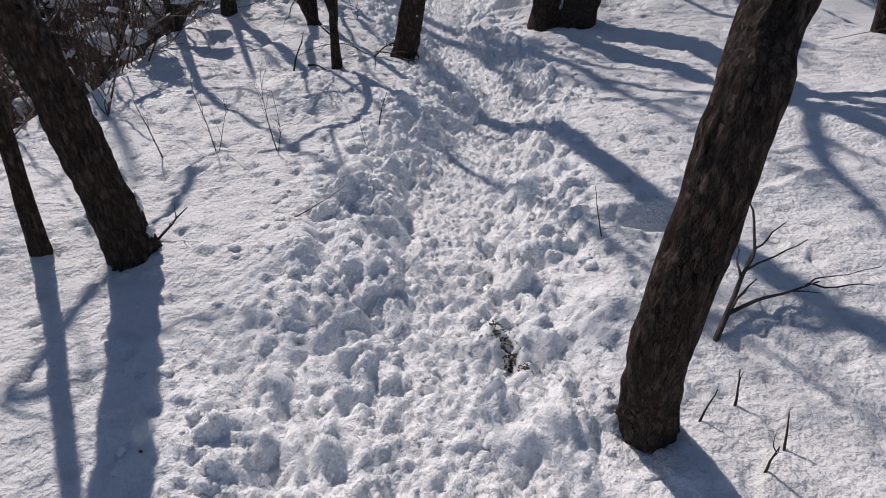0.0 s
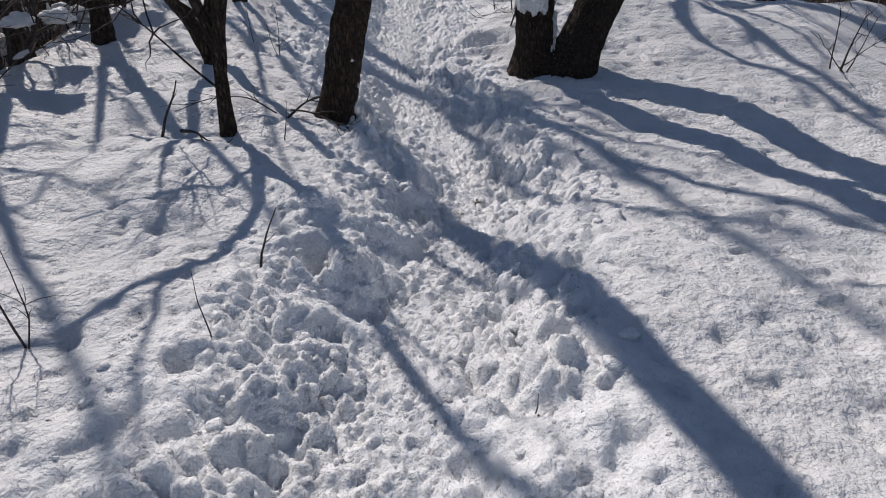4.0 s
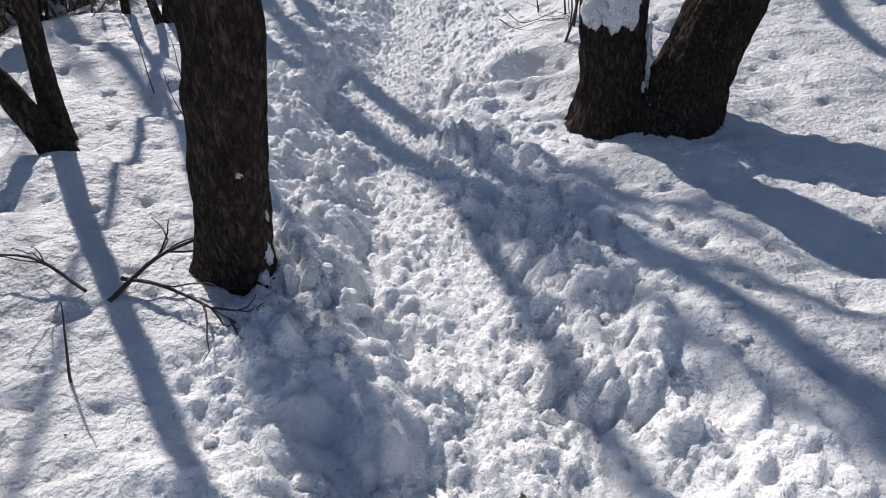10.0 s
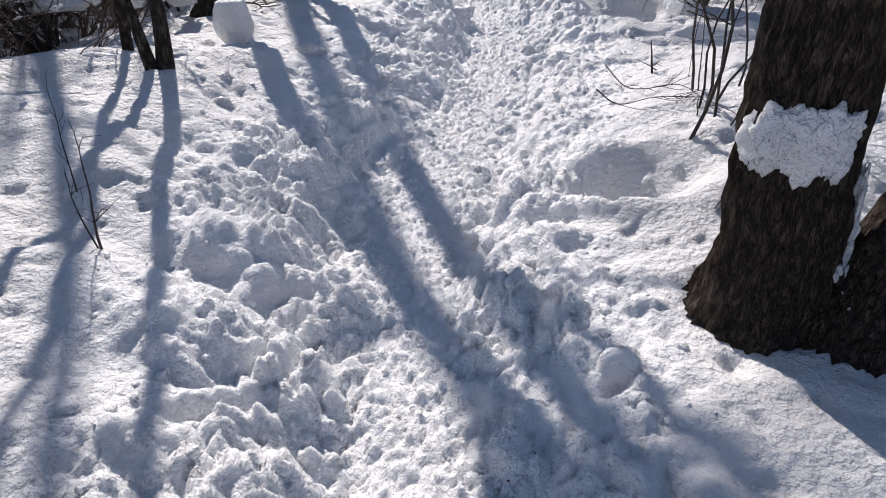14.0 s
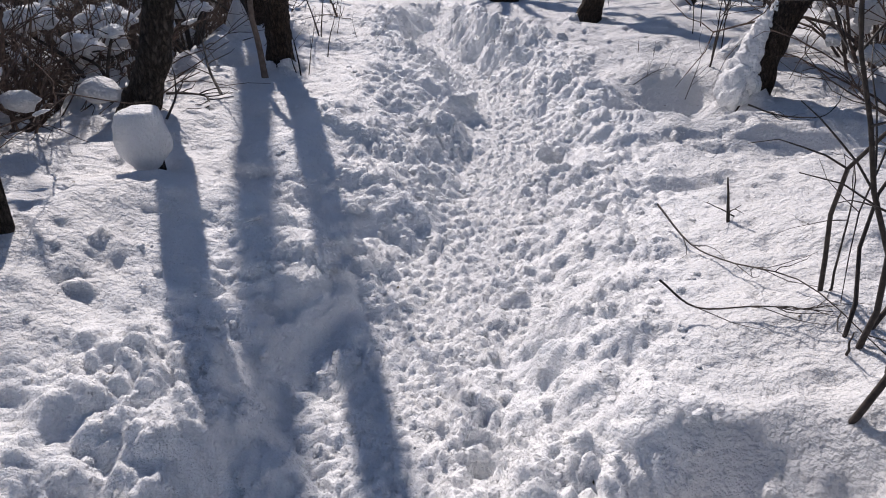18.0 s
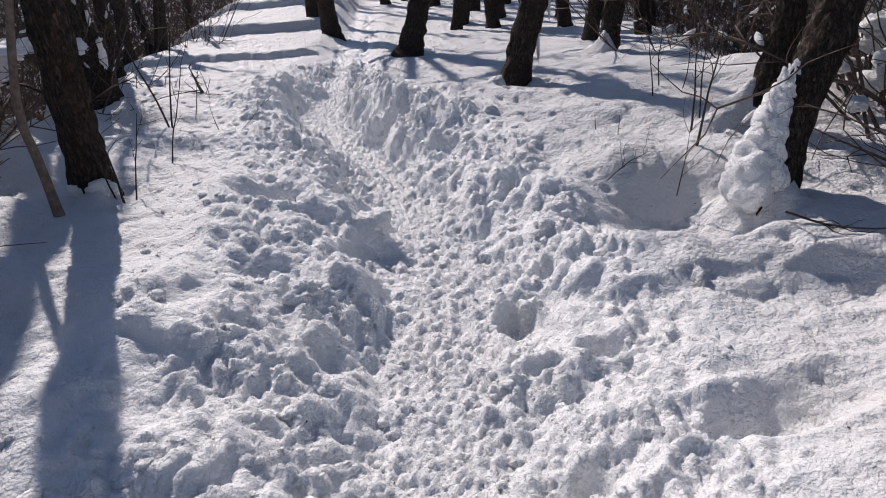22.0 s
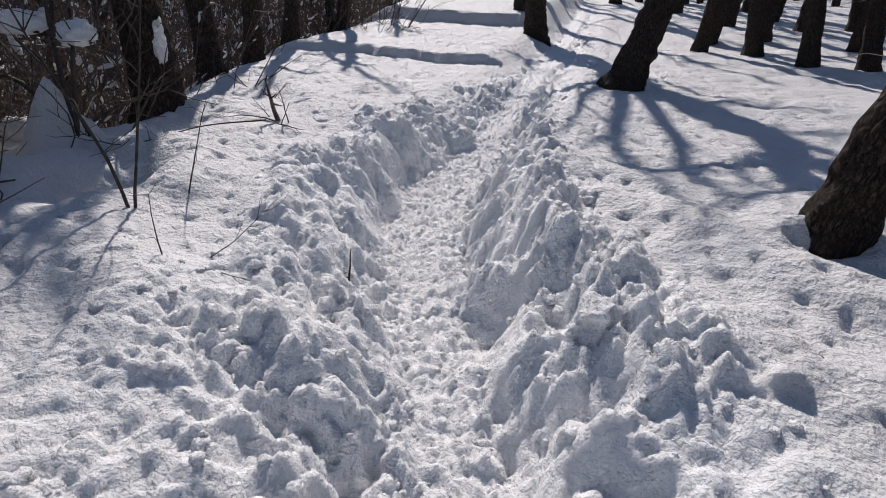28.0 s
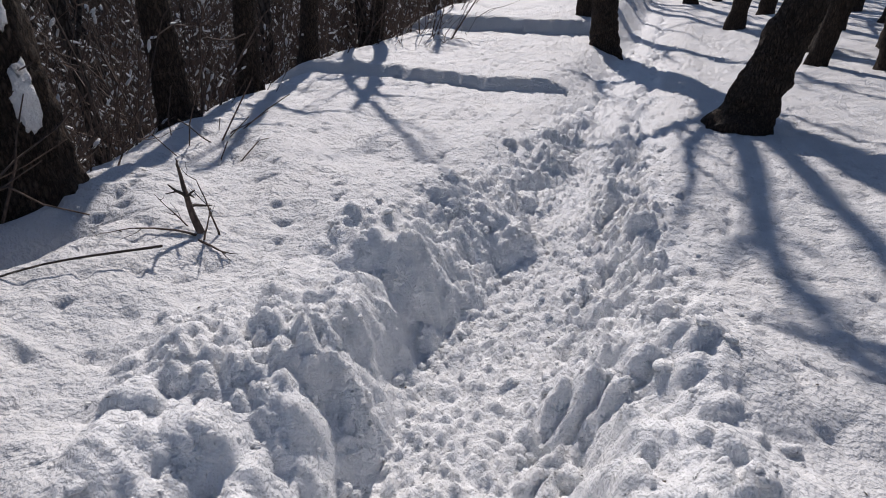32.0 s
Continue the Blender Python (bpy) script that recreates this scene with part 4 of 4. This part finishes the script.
shrub("sapling", -1.95, 4.3, [(0, 0, (-.2, 0, 1), .4, .005, 2)], "thin leaning dark shoot", 71, "sapling")
shrub("sapling", -1.0, 8.6, [(0, 0, (.2, .2, 1), .38, .006, 5), (-.02, .0, (-.35, .1, .8), .3, .004, 4)], "small crooked bare sapling in smooth snow", 72, "sapling")
shrub("sapling", -1.28, 8.9, [(0, 0, (-.1, .2, 1), .4, .004, 5)], "small bare sapling with hair-thin twigs", 73, "sapling")
shrub("sapling", 1.35, 9.2, [(0, 0, (.6, .3, 1), .4, .003, 5)], "small bare sapling with hair-thin twigs", 74, "sapling")
shrub("sapling", 1.95, 10.4, [(0, 0, (.9, .2, .7), .6, .006, 6), (.05, 0, (.6, .3, 1), .5, .005, 5)], "small bare sapling with hair-thin twigs", 75, "sapling")
for k, (x, y, hd, ln, r, side, label) in enumerate([
    (.54, 3.06, (-.3, .35, 1), .24, .004, 0, "thin bent twig sticking out of the snow"), (.36, 4.1, (0, 0, 1), .12, .003, 0, "thin short twig upright in the trench"),
    (-.6, 4.98, (.2, .3, 1), .26, .007, 1, "short crooked dark stick in the snow"), (-.67, 4.45, (-.1, .2, 1), .25, .003, 0, "hair-thin twig in the snow"),
    (-.71, 6.55, (0, .1, 1), .24, .005, 0, "short straight dark stick in the snow"), (-1.52, 6.74, (.5, .1, 1), .38, .012, 1, "broken dark stick leaning from the snow"),
    (1.42, 11.2, (-.25, .1, 1), .22, .011, 1, "broken dark stick standing in the snow"), (1.45, 11.25, (-.9, 0, .3), .16, .005, 1, "broken dark stick leaning from the snow"),
    (.65, 1.72, (.05, .1, 1), .11, .006, 2, "small forked dark twig in the snow"), (.76, 1.8, (.1, .2, 1), .12, .006, 2, "small forked dark twig in the snow"), (.55, 1.93, (.4, .3, .6), .12, .005, 0, "small dark twig in the snow"), (.7, 2.0, (.2, .2, .8), .14, .006, 1, "small forked dark twig in the snow"),
    (1.62, 14.7, (.1, 0, 1), .15, .004, 2, "small dark twig on the drift"), (1.5, 14.9, (-.3, .2, .8), .18, .005, 0, "small dark twig on the drift"), (-.98, 16.0, (.1, .1, 1), .16, .007, 0, "short dark stick at the foot of the trench wall"),
    (-1.44, 15.64, (.5, .4, .5), .3, .003, 5, "hair-thin branched twig lying on lumpy snow"), (-1.53, 15.46, (-.2, .2, 1), .25, .004, 3, "hair-thin branched twig on lumpy snow"), (-1.4, 15.5, (.9, -.3, .1), .3, .003, 4, "hair-thin branched twig lying on lumpy snow"),
    (-1.62, 3.2, (.8, .2, .35), .25, .009, 2, "short broken branch at the foot of a trunk"), (-.95, 3.35, (.9, .25, .15), .3, .004, 0, "thin dark twig lying on the snow"), (-.6, 13.9, (.1, .2, 1), .12, .004, 1, "small twig in a hollow of the snow")]):
    shrub("twig", x, y, [(0, 0, hd, ln, r, side)], label, 100 + k, "twig")


def laden_shrub(x, y, plates, label, seed):
    """A crooked shrub bowed under thick pillows of snow: plates (dx, dy, dz, half width, half depth, half height)."""
    rng = np.random.default_rng(seed)
    e = thing("laden_shrub", (x, y, height(x, y)), label, "shrub")
    for k, (dx, dy, dz, a, b, c) in enumerate(plates):
        mid = np.array([dx * .6, dy * .6, dz * .5]) + rng.normal(0, .05, 3)
        line = smooth_path([(rng.normal(0, .04), rng.normal(0, .04), -.15), mid, (dx - a * .3, dy, dz - c * .6), (dx + a * .9, dy, dz - c * .3)], 14)
        s = tube_part("stem", [tube(line, .018 * np.linspace(1, .4, 14), 7)], TWIG, e)
        tw = []
        for _ in range(5):
            i = int(rng.integers(5, 14))
            tw.append(tube(wander(rng, line[i], line[i] - line[i - 1] + rng.normal(0, .1, 3), rng.uniform(.2, .5), 7, .25), .006 * np.linspace(1, .35, 7), 4))
        tagged(tube_part("twig_spray", tw, TWIG, s), kind="stuff")
        v, f = lump(rng, (a, b, c), .45, 4)
        v[:, 2] = np.where(v[:, 2] < 0, v[:, 2] * .5, v[:, 2])
        crumbly(part("snow_pillow", v + (dx, dy, dz), f, SNOW, e, "thick white pillow of snow"))
    return e


pillow = "crooked dark shrub bowed under thick pillows of snow"
laden_shrub(-3.4, 16.75, [(-.32, 0, .55, .19, .16, .1), (.12, .05, .5, .12, .1, .1), (-.7, -.1, .3, .2, .16, .14), (-.1, .1, .85, .1, .09, .07)], pillow, 641)
laden_shrub(-3.25, 14.9, [(-.1, .1, .62, .12, .12, .1), (.22, 0, .45, .09, .09, .06), (-.55, .2, .75, .28, .2, .16), (.1, .3, .85, .1, .1, .08), (-.2, -.2, .3, .16, .14, .1)], pillow, 642)
laden_shrub(-2.9, 12.9, [(-.2, .1, .4, .16, .14, .1), (.1, .1, .5, .08, .08, .06), (-.5, .0, .6, .2, .16, .12)], pillow, 643)
laden_shrub(3.45, 14.9, [(.1, 0, .62, .16, .14, .12), (.4, .1, .85, .22, .18, .16), (-.15, .1, .35, .12, .1, .08)], pillow, 644)
laden_shrub(-2.75, 9.9, [(-.2, .1, .42, .16, .14, .1), (.15, .1, .3, .1, .1, .07), (-.6, .1, .6, .22, .18, .13)], pillow, 645)

for k, (x, y) in enumerate([(-3.3, 11.5), (-3.7, 10.7), (-4.0, 12.3), (-3.2, 8.2), (-4.3, 9.4), (-3.8, 13.9), (-4.5, 11.3), (-3.7, 15.6), (3.9, 16.3)]):
    q = np.random.default_rng(650 + k)
    laden_shrub(x, y, [(q.uniform(-.5, .5), q.uniform(-.3, .3), q.uniform(.3, 1.0), a, a * .85, a * .6) for a in q.uniform(.1, .27, 6)], pillow, 660 + k)


def fallen(x, y, points, r, side, label, seed):
    """A fallen branch that lies on or over the snow: points (dx, dy, height over the snow)."""
    rng = np.random.default_rng(seed)
    z = height(x, y)
    e = thing("fallen_branch", (x, y, z), label, "branch")
    line = smooth_path([(a, b, height(x + a, y + b) - z + c) for a, b, c in points], 16)
    main = tube_part("stem", [tube(line, r * np.linspace(1, .35, 16), 6)], TWIG, e)
    tw = []
    for _ in range(side):
        i = int(rng.integers(3, 15))
        d = (line[i] - line[i - 1]) / np.linalg.norm(line[i] - line[i - 1]) + rng.normal(0, .5, 3) * (1, 1, .35)
        w = wander(rng, line[i], d, rng.uniform(.12, .32), 6, .22)
        w[:, 2] = np.maximum(w[:, 2], [height(x + q[0], y + q[1]) - z + .003 for q in w])
        tw.append(tube(w, max(r * .5, .0022) * np.linspace(1, .35, 6), 4))
    tagged(tube_part("twig_spray", tw, TWIG, main), kind="stuff")
    return e


fallen(.75, 2.29, [(0, 0, -.02), (.1, .12, .06), (.2, .25, .10), (.28, .34, .15), (.3, .42, .23)], .013, 7, "forked dark branch standing out of smooth snow", 81)
fallen(.75, 2.29, [(.08, .1, .05), (.22, .14, .06), (.36, .2, .05), (.5, .22, .08)], .009, 3, "dark side branch over smooth snow", 82)
fallen(-.73, 6.94, [(0, -.06, .0), (.12, .08, .1), (.26, .2, .2), (.32, .3, .26)], .009, 5, "dark branched twig beside a trunk", 83)
fallen(-.73, 6.94, [(.02, .02, .04), (.15, -.02, .05), (.3, -.08, .04), (.42, -.16, .02)], .008, 6, "dark branched twig beside a trunk", 84)
fallen(-.8, 6.9, [(0, 0, .02), (-.2, .1, .06), (-.45, .12, .05), (-.7, .1, .02)], .006, 7, "long thin branch lying on the snow", 85)
fallen(-1.35, 6.6, [(0, 0, .06), (.1, -.05, .05), (.2, -.14, .0)], .013, 2, "broken dark stick lying on the snow", 86)
fallen(1.12, 11.35, [(0, 0, .12), (.1, -.3, .04), (.18, -.6, .04), (.3, -1.0, .05), (.42, -1.35, .0)], .005, 9, "long thin branch lying across the trodden bank", 87)
fallen(.96, 10.4, [(0, 0, .12), (.12, -.08, .05), (.3, -.16, .04), (.5, -.2, .02)], .0045, 8, "thin branched twig lying on the bank", 88)
fallen(-2.05, 13.1, [(0, 0, .0), (-.2, .25, .18), (-.35, .5, .3), (-.5, .7, .5)], .014, 7, "dark bowed branch sticking out of the snow", 89)
fallen(-2.4, 12.9, [(0, 0, .05), (.2, -.1, .06), (.4, -.12, .03), (.5, -.3, .0)], .012, 7, "dark crooked branch lying on the snow", 90)
fallen(-2.0, 12.2, [(0, 0, .0), (.04, .1, .12), (.0, .2, .2), (-.05, .3, .26)], .009, 3, "dark crooked twig sticking out of the snow", 91)
fallen(1.35, 14.0, [(0, 0, .1), (.15, .1, .12), (.3, .18, .08)], .004, 7, "hair-thin branched twig over a hollow", 92)
fallen(1.8, 14.0, [(0, 0, .02), (.1, .15, .12), (.15, .25, .2)], .004, 6, "hair-thin branched twig over a hollow", 93)
fallen(2.1, 13.3, [(0, 0, .05), (.2, -.1, .03), (.45, -.2, .02), (.6, -.1, .1)], .007, 5, "thin dark branch at the foot of a trunk", 94)
fallen(-2.35, 17.4, [(0, 0, .08), (-.3, -.3, .03), (-.7, -.7, .02), (-1.1, -.8, .02)], .006, 12, "long thin branch lying down the drift", 95)


# ---------------------------------------------------------------- loose snow
rng = np.random.default_rng(17)
shapes = [lump(rng, (1, 1, .8), .5, 2) for _ in range(10)]
pieces = []
for n in range(3600):
    y = rng.uniform(0.6, 21)
    left = rng.random() < .52
    off = float(floor_w(y)) * .8 + .02 + float((spread_l if left else spread_r)(y)) * rng.random() ** 1.3 * .95
    if n % 4 == 0:
        off = float(floor_w(y)) * 1.3 * rng.random()
    x = float(trail_x(y)) + (-off if left else off)
    r = .007 * (2.0 if n % 4 == 0 else 4.6) ** (rng.random() ** 2.0)
    v, f = shapes[int(rng.integers(10))]
    a = rng.uniform(0, 6.28)
    c, s = math.cos(a), math.sin(a)
    w = (v * (r * rng.uniform(.8, 1.4), r, r * rng.uniform(.7, 1.1))) @ np.array([[c, s, 0], [-s, c, 0], [0, 0, 1]])
    pieces.append((w + (x, y, height(x, y) - r * .1), f))
v, f = joined(pieces)
tagged(crumbly(part("loose_snow", v, f, SNOW)), "loose white clods of snow thrown up beside the trench", "snow", kind="stuff")
for k, (x, y, r) in enumerate([(-.14, 13.8, .11), (-.36, 12.85, .085), (.72, 12.98, .07), (.2, 15.6, .09), (-.42, 14.5, .08), (.9, 13.55, .08), (-.5, 11.5, .075), (-.6, 9.4, .07)]):
    v, f = lump(np.random.default_rng(300 + k), (r * 1.1, r * .9, r * .95), .5, 4)
    b = crumbly(part("snow_block", v, f, SNOW))
    b.location, b.rotation_euler = (x, y, height(x, y) - r * .35), (.2 * math.sin(k), .2 * math.cos(k), k * 1.3)
    tagged(b, "rounded block of packed snow beside the trench", "snow block", "snow blocks along the trench")

# leaf litter that shows where the trench is worn through
def flakes(name, spots, label, seed, mat):
    rng = np.random.default_rng(seed)
    vs, fs = [], []
    for x, y, spread, count, size in spots:
        for _ in range(count):
            px, py = x + rng.normal(0, spread), y + rng.normal(0, spread * 1.3)
            s = size * rng.uniform(.5, 1.5)
            a, t = rng.uniform(0, 6.28), rng.uniform(-.25, .25)
            u = np.array([math.cos(a), math.sin(a), t]) * s
            w = np.array([-math.sin(a), math.cos(a), rng.uniform(-.2, .2)]) * s * rng.uniform(.25, .7)
            c = np.array([px, py, height(px, py) + .004])
            n = len(vs)
            vs += [c - u, c - w, c + u * 1.1, c + w, c + np.array([0, 0, s * .25])]
            fs += [(n, n + 1, n + 4), (n + 1, n + 2, n + 4), (n + 2, n + 3, n + 4), (n + 3, n, n + 4), (n, n + 3, n + 2, n + 1)]
    tagged(part(name, np.array(vs), fs, mat, smooth=False), label, "leaf litter", kind="stuff")


flakes("leaf_litter", [(.0, 2.36, .018, 40, .011), (-.03, 2.5, .02, 30, .010), (.03, 2.24, .014, 30, .010), (.52, 6.33, .018, 34, .011), (.37, 6.14, .014, 24, .010), (.46, 6.25, .04, 8, .007), (-.99, 16.0, .02, 10, .01)], "dark leaf litter showing through the worn snow", 9, LITTER)
flakes("moss_tufts", [(-.0, 2.46, .022, 40, .009), (-.03, 2.56, .02, 30, .008)], "olive moss and dead grass showing through the snow", 10, MOSS)
crumbs = np.random.default_rng(12)
flakes("bark_crumbs", [(float(crumbs.uniform(-2.5, 2.8)), float(crumbs.uniform(1, 20)), .01, 1, .007) for _ in range(240)], "small dark bits of bark scattered on the snow", 13, LITTER)


# ---------------------------------------------------------------- the woods on the slopes
def far_tree(x, y, seed, tall, r):
    rng = np.random.default_rng(seed)
    z = height(x, y)
    e = thing("tree", (x, y, z), "tall dark bare tree in the snowy wood", "tree", "trees of the wood below the ridge")
    line = wander(rng, (0, 0, -.4), (rng.normal(0, .08), rng.normal(0, .08), 1), tall, 14, .05, .05)
    rad = r * np.linspace(1, .2, 14)
    tube_part("trunk", [tube(line, rad, 9, .1, seed)], BARK_FAR, e)
    for k in range(5):
        i = int(rng.integers(4, 12))
        az = rng.uniform(0, 6.28)
        main, tw = limb_pieces(rng, line[i], (math.cos(az), math.sin(az), rng.uniform(.4, 1.3)), tall * rng.uniform(.18, .32), rad[i] * .5, 4, 6, False)
        tube_part("limb", [main] + tw, BARK_FAR, e)
    return e


def laid(shape, at, along, s):
    """A ridge of snow lying along a twig."""
    u = along / (np.linalg.norm(along) + 1e-9)
    v = np.cross((0, 0, 1.0), u)
    v = v / (np.linalg.norm(v) + 1e-9)
    return shape[0] @ np.array([u * 2.3 * s, v * .8 * s, np.cross(u, v) * .75 * s]) + at, shape[1]


def bush(x, y, seed, size):
    rng = np.random.default_rng(seed)
    e = thing("bush", (x, y, height(x, y)), "tangled bare brown bush loaded with snow", "bush", "snowy bushes on the slopes")
    stems, caps = [], []
    for _ in range(26):
        a, b = rng.uniform(0, 6.28), rng.uniform(.15, 1.0)
        start = np.array([math.cos(a) * .3 * rng.random(), math.sin(a) * .3 * rng.random(), -.1])
        line = wander(rng, start, (math.cos(a) * b, math.sin(a) * b, 1.0), size * rng.uniform(.7, 1.4), 8, .16)
        stems.append(tube(line, rng.uniform(.006, .016) * np.linspace(1, .35, 8), 4))
        for _ in range(7):
            i = int(rng.integers(2, 8))
            w = wander(rng, line[i], line[i] - line[i - 1] + rng.normal(0, .18, 3), size * rng.uniform(.2, .5), 5, .22)
            stems.append(tube(w, .005 * np.linspace(1, .4, 5), 3))
            if rng.random() < .14:
                v, f = shapes[int(rng.integers(10))]
                s = rng.uniform(.02, .06)
                caps.append(laid((v, f), w[2] + (0, 0, s * .3), w[3] - w[1], s * .75))
    for _ in range(6):
        v, f = shapes[int(rng.integers(10))]
        s = rng.uniform(.05, .13)
        caps.append((v * (s * 1.2, s, s * 1.05) + (rng.normal(0, .3), rng.normal(0, .3), rng.uniform(.0, .45)), f))
    tagged(tube_part("brushwood", stems, BRUSH, e), kind="stuff")
    v, f = joined(caps)
    tagged(part("snow_load", v, f, SNOW, e, "white clumps of snow lying on the stems"), kind="stuff")
    return e


rng = np.random.default_rng(23)
protos = [far_tree(-7.5, 15, 401, 8.5, .13), far_tree(-9.5, 20, 402, 9.5, .16), far_tree(7.5, 18, 403, 8.5, .12), far_tree(-8, 25, 404, 9, .14), far_tree(7, 26, 405, 9.5, .15), far_tree(9, 12, 406, 7.5, .09)]
spots = [(-7.5, 15), (-9.5, 20), (7.5, 18), (-8, 25), (7, 26), (9, 12)]
for _ in range(4000):
    if len(spots) >= 270:
        break
    y = rng.uniform(-4, 62)
    q = rng.random()
    if q < .42:
        x = float(crest_l(y)) - .8 - 22 * rng.random() ** 1.3
    elif q < .84:
        x = float(crest_r(y)) + .6 + 22 * rng.random() ** 1.3
    else:
        x, y = rng.uniform(-9, 9), rng.uniform(38, 66)
    if y < 3 and abs(x) < 8 or any((x - a) ** 2 + (y - b) ** 2 < 1.1 for a, b in spots):
        continue
    spots.append((x, y))
    s = rng.uniform(.75, 1.2)
    c = copy_thing(protos[int(rng.integers(6))], pose(x, y, height(x, y), 0, 0, rng.uniform(0, 360)))
    c.scale = (s, s, s)
bushes = [bush(-3.6, 7.2, 501, 1.3), bush(-3.5, 9.6, 502, 1.5), bush(-3.3, 12.2, 503, 1.4), bush(-3.4, 13.6, 504, 1.2), bush(-4.6, 5.5, 505, 1.6)]
near_spots = [(-4.4, 8.4), (-4.2, 10.6), (-3.9, 11.4), (-3.1, 11.5), (-4.3, 12.8), (-4.1, 15.2), (-4.3, 15.9), (-4.4, 16.8), (-4.2, 14.5), (-5.2, 18.2), (3.6, 14.4), (3.9, 15.4), (3.4, 13.2), (4.4, 16.2), (4.6, 14.8), (-4.5, 3.8), (-5.1, 6.9), (-5.5, 2.5)]
for k in range(150):
    y = rng.uniform(1, 40)
    near_spots.append((float(crest_l(y)) - 1.3 - 9 * rng.random(), y) if k % 2 else (float(crest_r(y)) + .8 + 9 * rng.random(), y))
for k, (x, y) in enumerate(near_spots):
    c = copy_thing(bushes[k % 5], pose(x, y, height(x, y), 0, 0, rng.uniform(0, 360)))
    s = rng.uniform(.7, 1.25)
    c.scale = (s, s, s)

# thicket of thin stems that fills the wood further down
def thicket(seed, tall):
    rng = np.random.default_rng(seed)
    e = thing("thicket", (0, 0, 0), "dense thicket of thin bare brown stems in snow", "thicket", kind="stuff")
    pieces, caps = [], []
    for _ in range(130):
        x, y = rng.uniform(-1.6, 1.6, 2)
        line = wander(rng, (x, y, -1.2), (rng.normal(0, .25), rng.normal(0, .25), 1), tall * rng.uniform(.5, 1.3) + 1.2, 6, .13)
        pieces.append(tube(line, rng.uniform(.008, .026) * np.linspace(1, .35, 6), 4, cap=False))
        for _ in range(7):
            i = int(rng.integers(2, 6))
            w = wander(rng, line[i], line[i] - line[i - 1] + rng.normal(0, .4, 3), rng.uniform(.3, 1.0), 4, .25)
            pieces.append(tube(w, .007 * np.linspace(1, .5, 4), 3, cap=False))
            for q in w[1:3]:
                if rng.random() < .4:
                    caps.append((q + (0, 0, .008), w[2] - w[0], .010 * 3.0 ** rng.random()))
    v, f = joined(pieces)
    tagged(part("brushwood", v, f, BRUSH, e), kind="stuff")
    v, f = joined([laid(shapes[n % 10], q, d, s) for n, (q, d, s) in enumerate(caps)])
    tagged(part("snow_load", v, f, SNOW, e, "small white loads of snow on the stems"), kind="stuff")
    return e


patches = [thicket(601, 2.2), thicket(602, 2.8), thicket(603, 1.8)]
k = 0
for side in (-1, 1):
    for d in (2.6, 5.0, 7.8, 11, 15, 20, 26, 33):
        y = -2.0 if d < 12 else 4.0
        while y < 62 + d:
            yy = y + rng.uniform(-.8, .8)
            x = (float(crest_l(yy)) - d if side < 0 else float(crest_r(yy)) + d) + rng.uniform(-.9, .9)
            s = (1.0 + max(d - 8, 0) * .11) * rng.uniform(.8, 1.2)
            m = pose(x, yy, height(x, yy), 0, 0, rng.uniform(0, 360))
            if k < 3:
                c = patches[k]
                c.matrix_basis = m
            else:
                c = copy_thing(patches[k % 3], m)
            c.scale = (s, s, s)
            k += 1
            y += 2.5 + max(d - 8, 0) * .22
for x, y in [(a, b) for b in (47, 53, 61, 70, 80) for a in range(-20, 21, 4)]:
    m = pose(x + rng.uniform(-1, 1), y, height(x, y), 0, 0, rng.uniform(0, 360))
    copy_thing(patches[int(rng.integers(3))], m).scale = (1.5 + (y - 47) * .05,) * 3
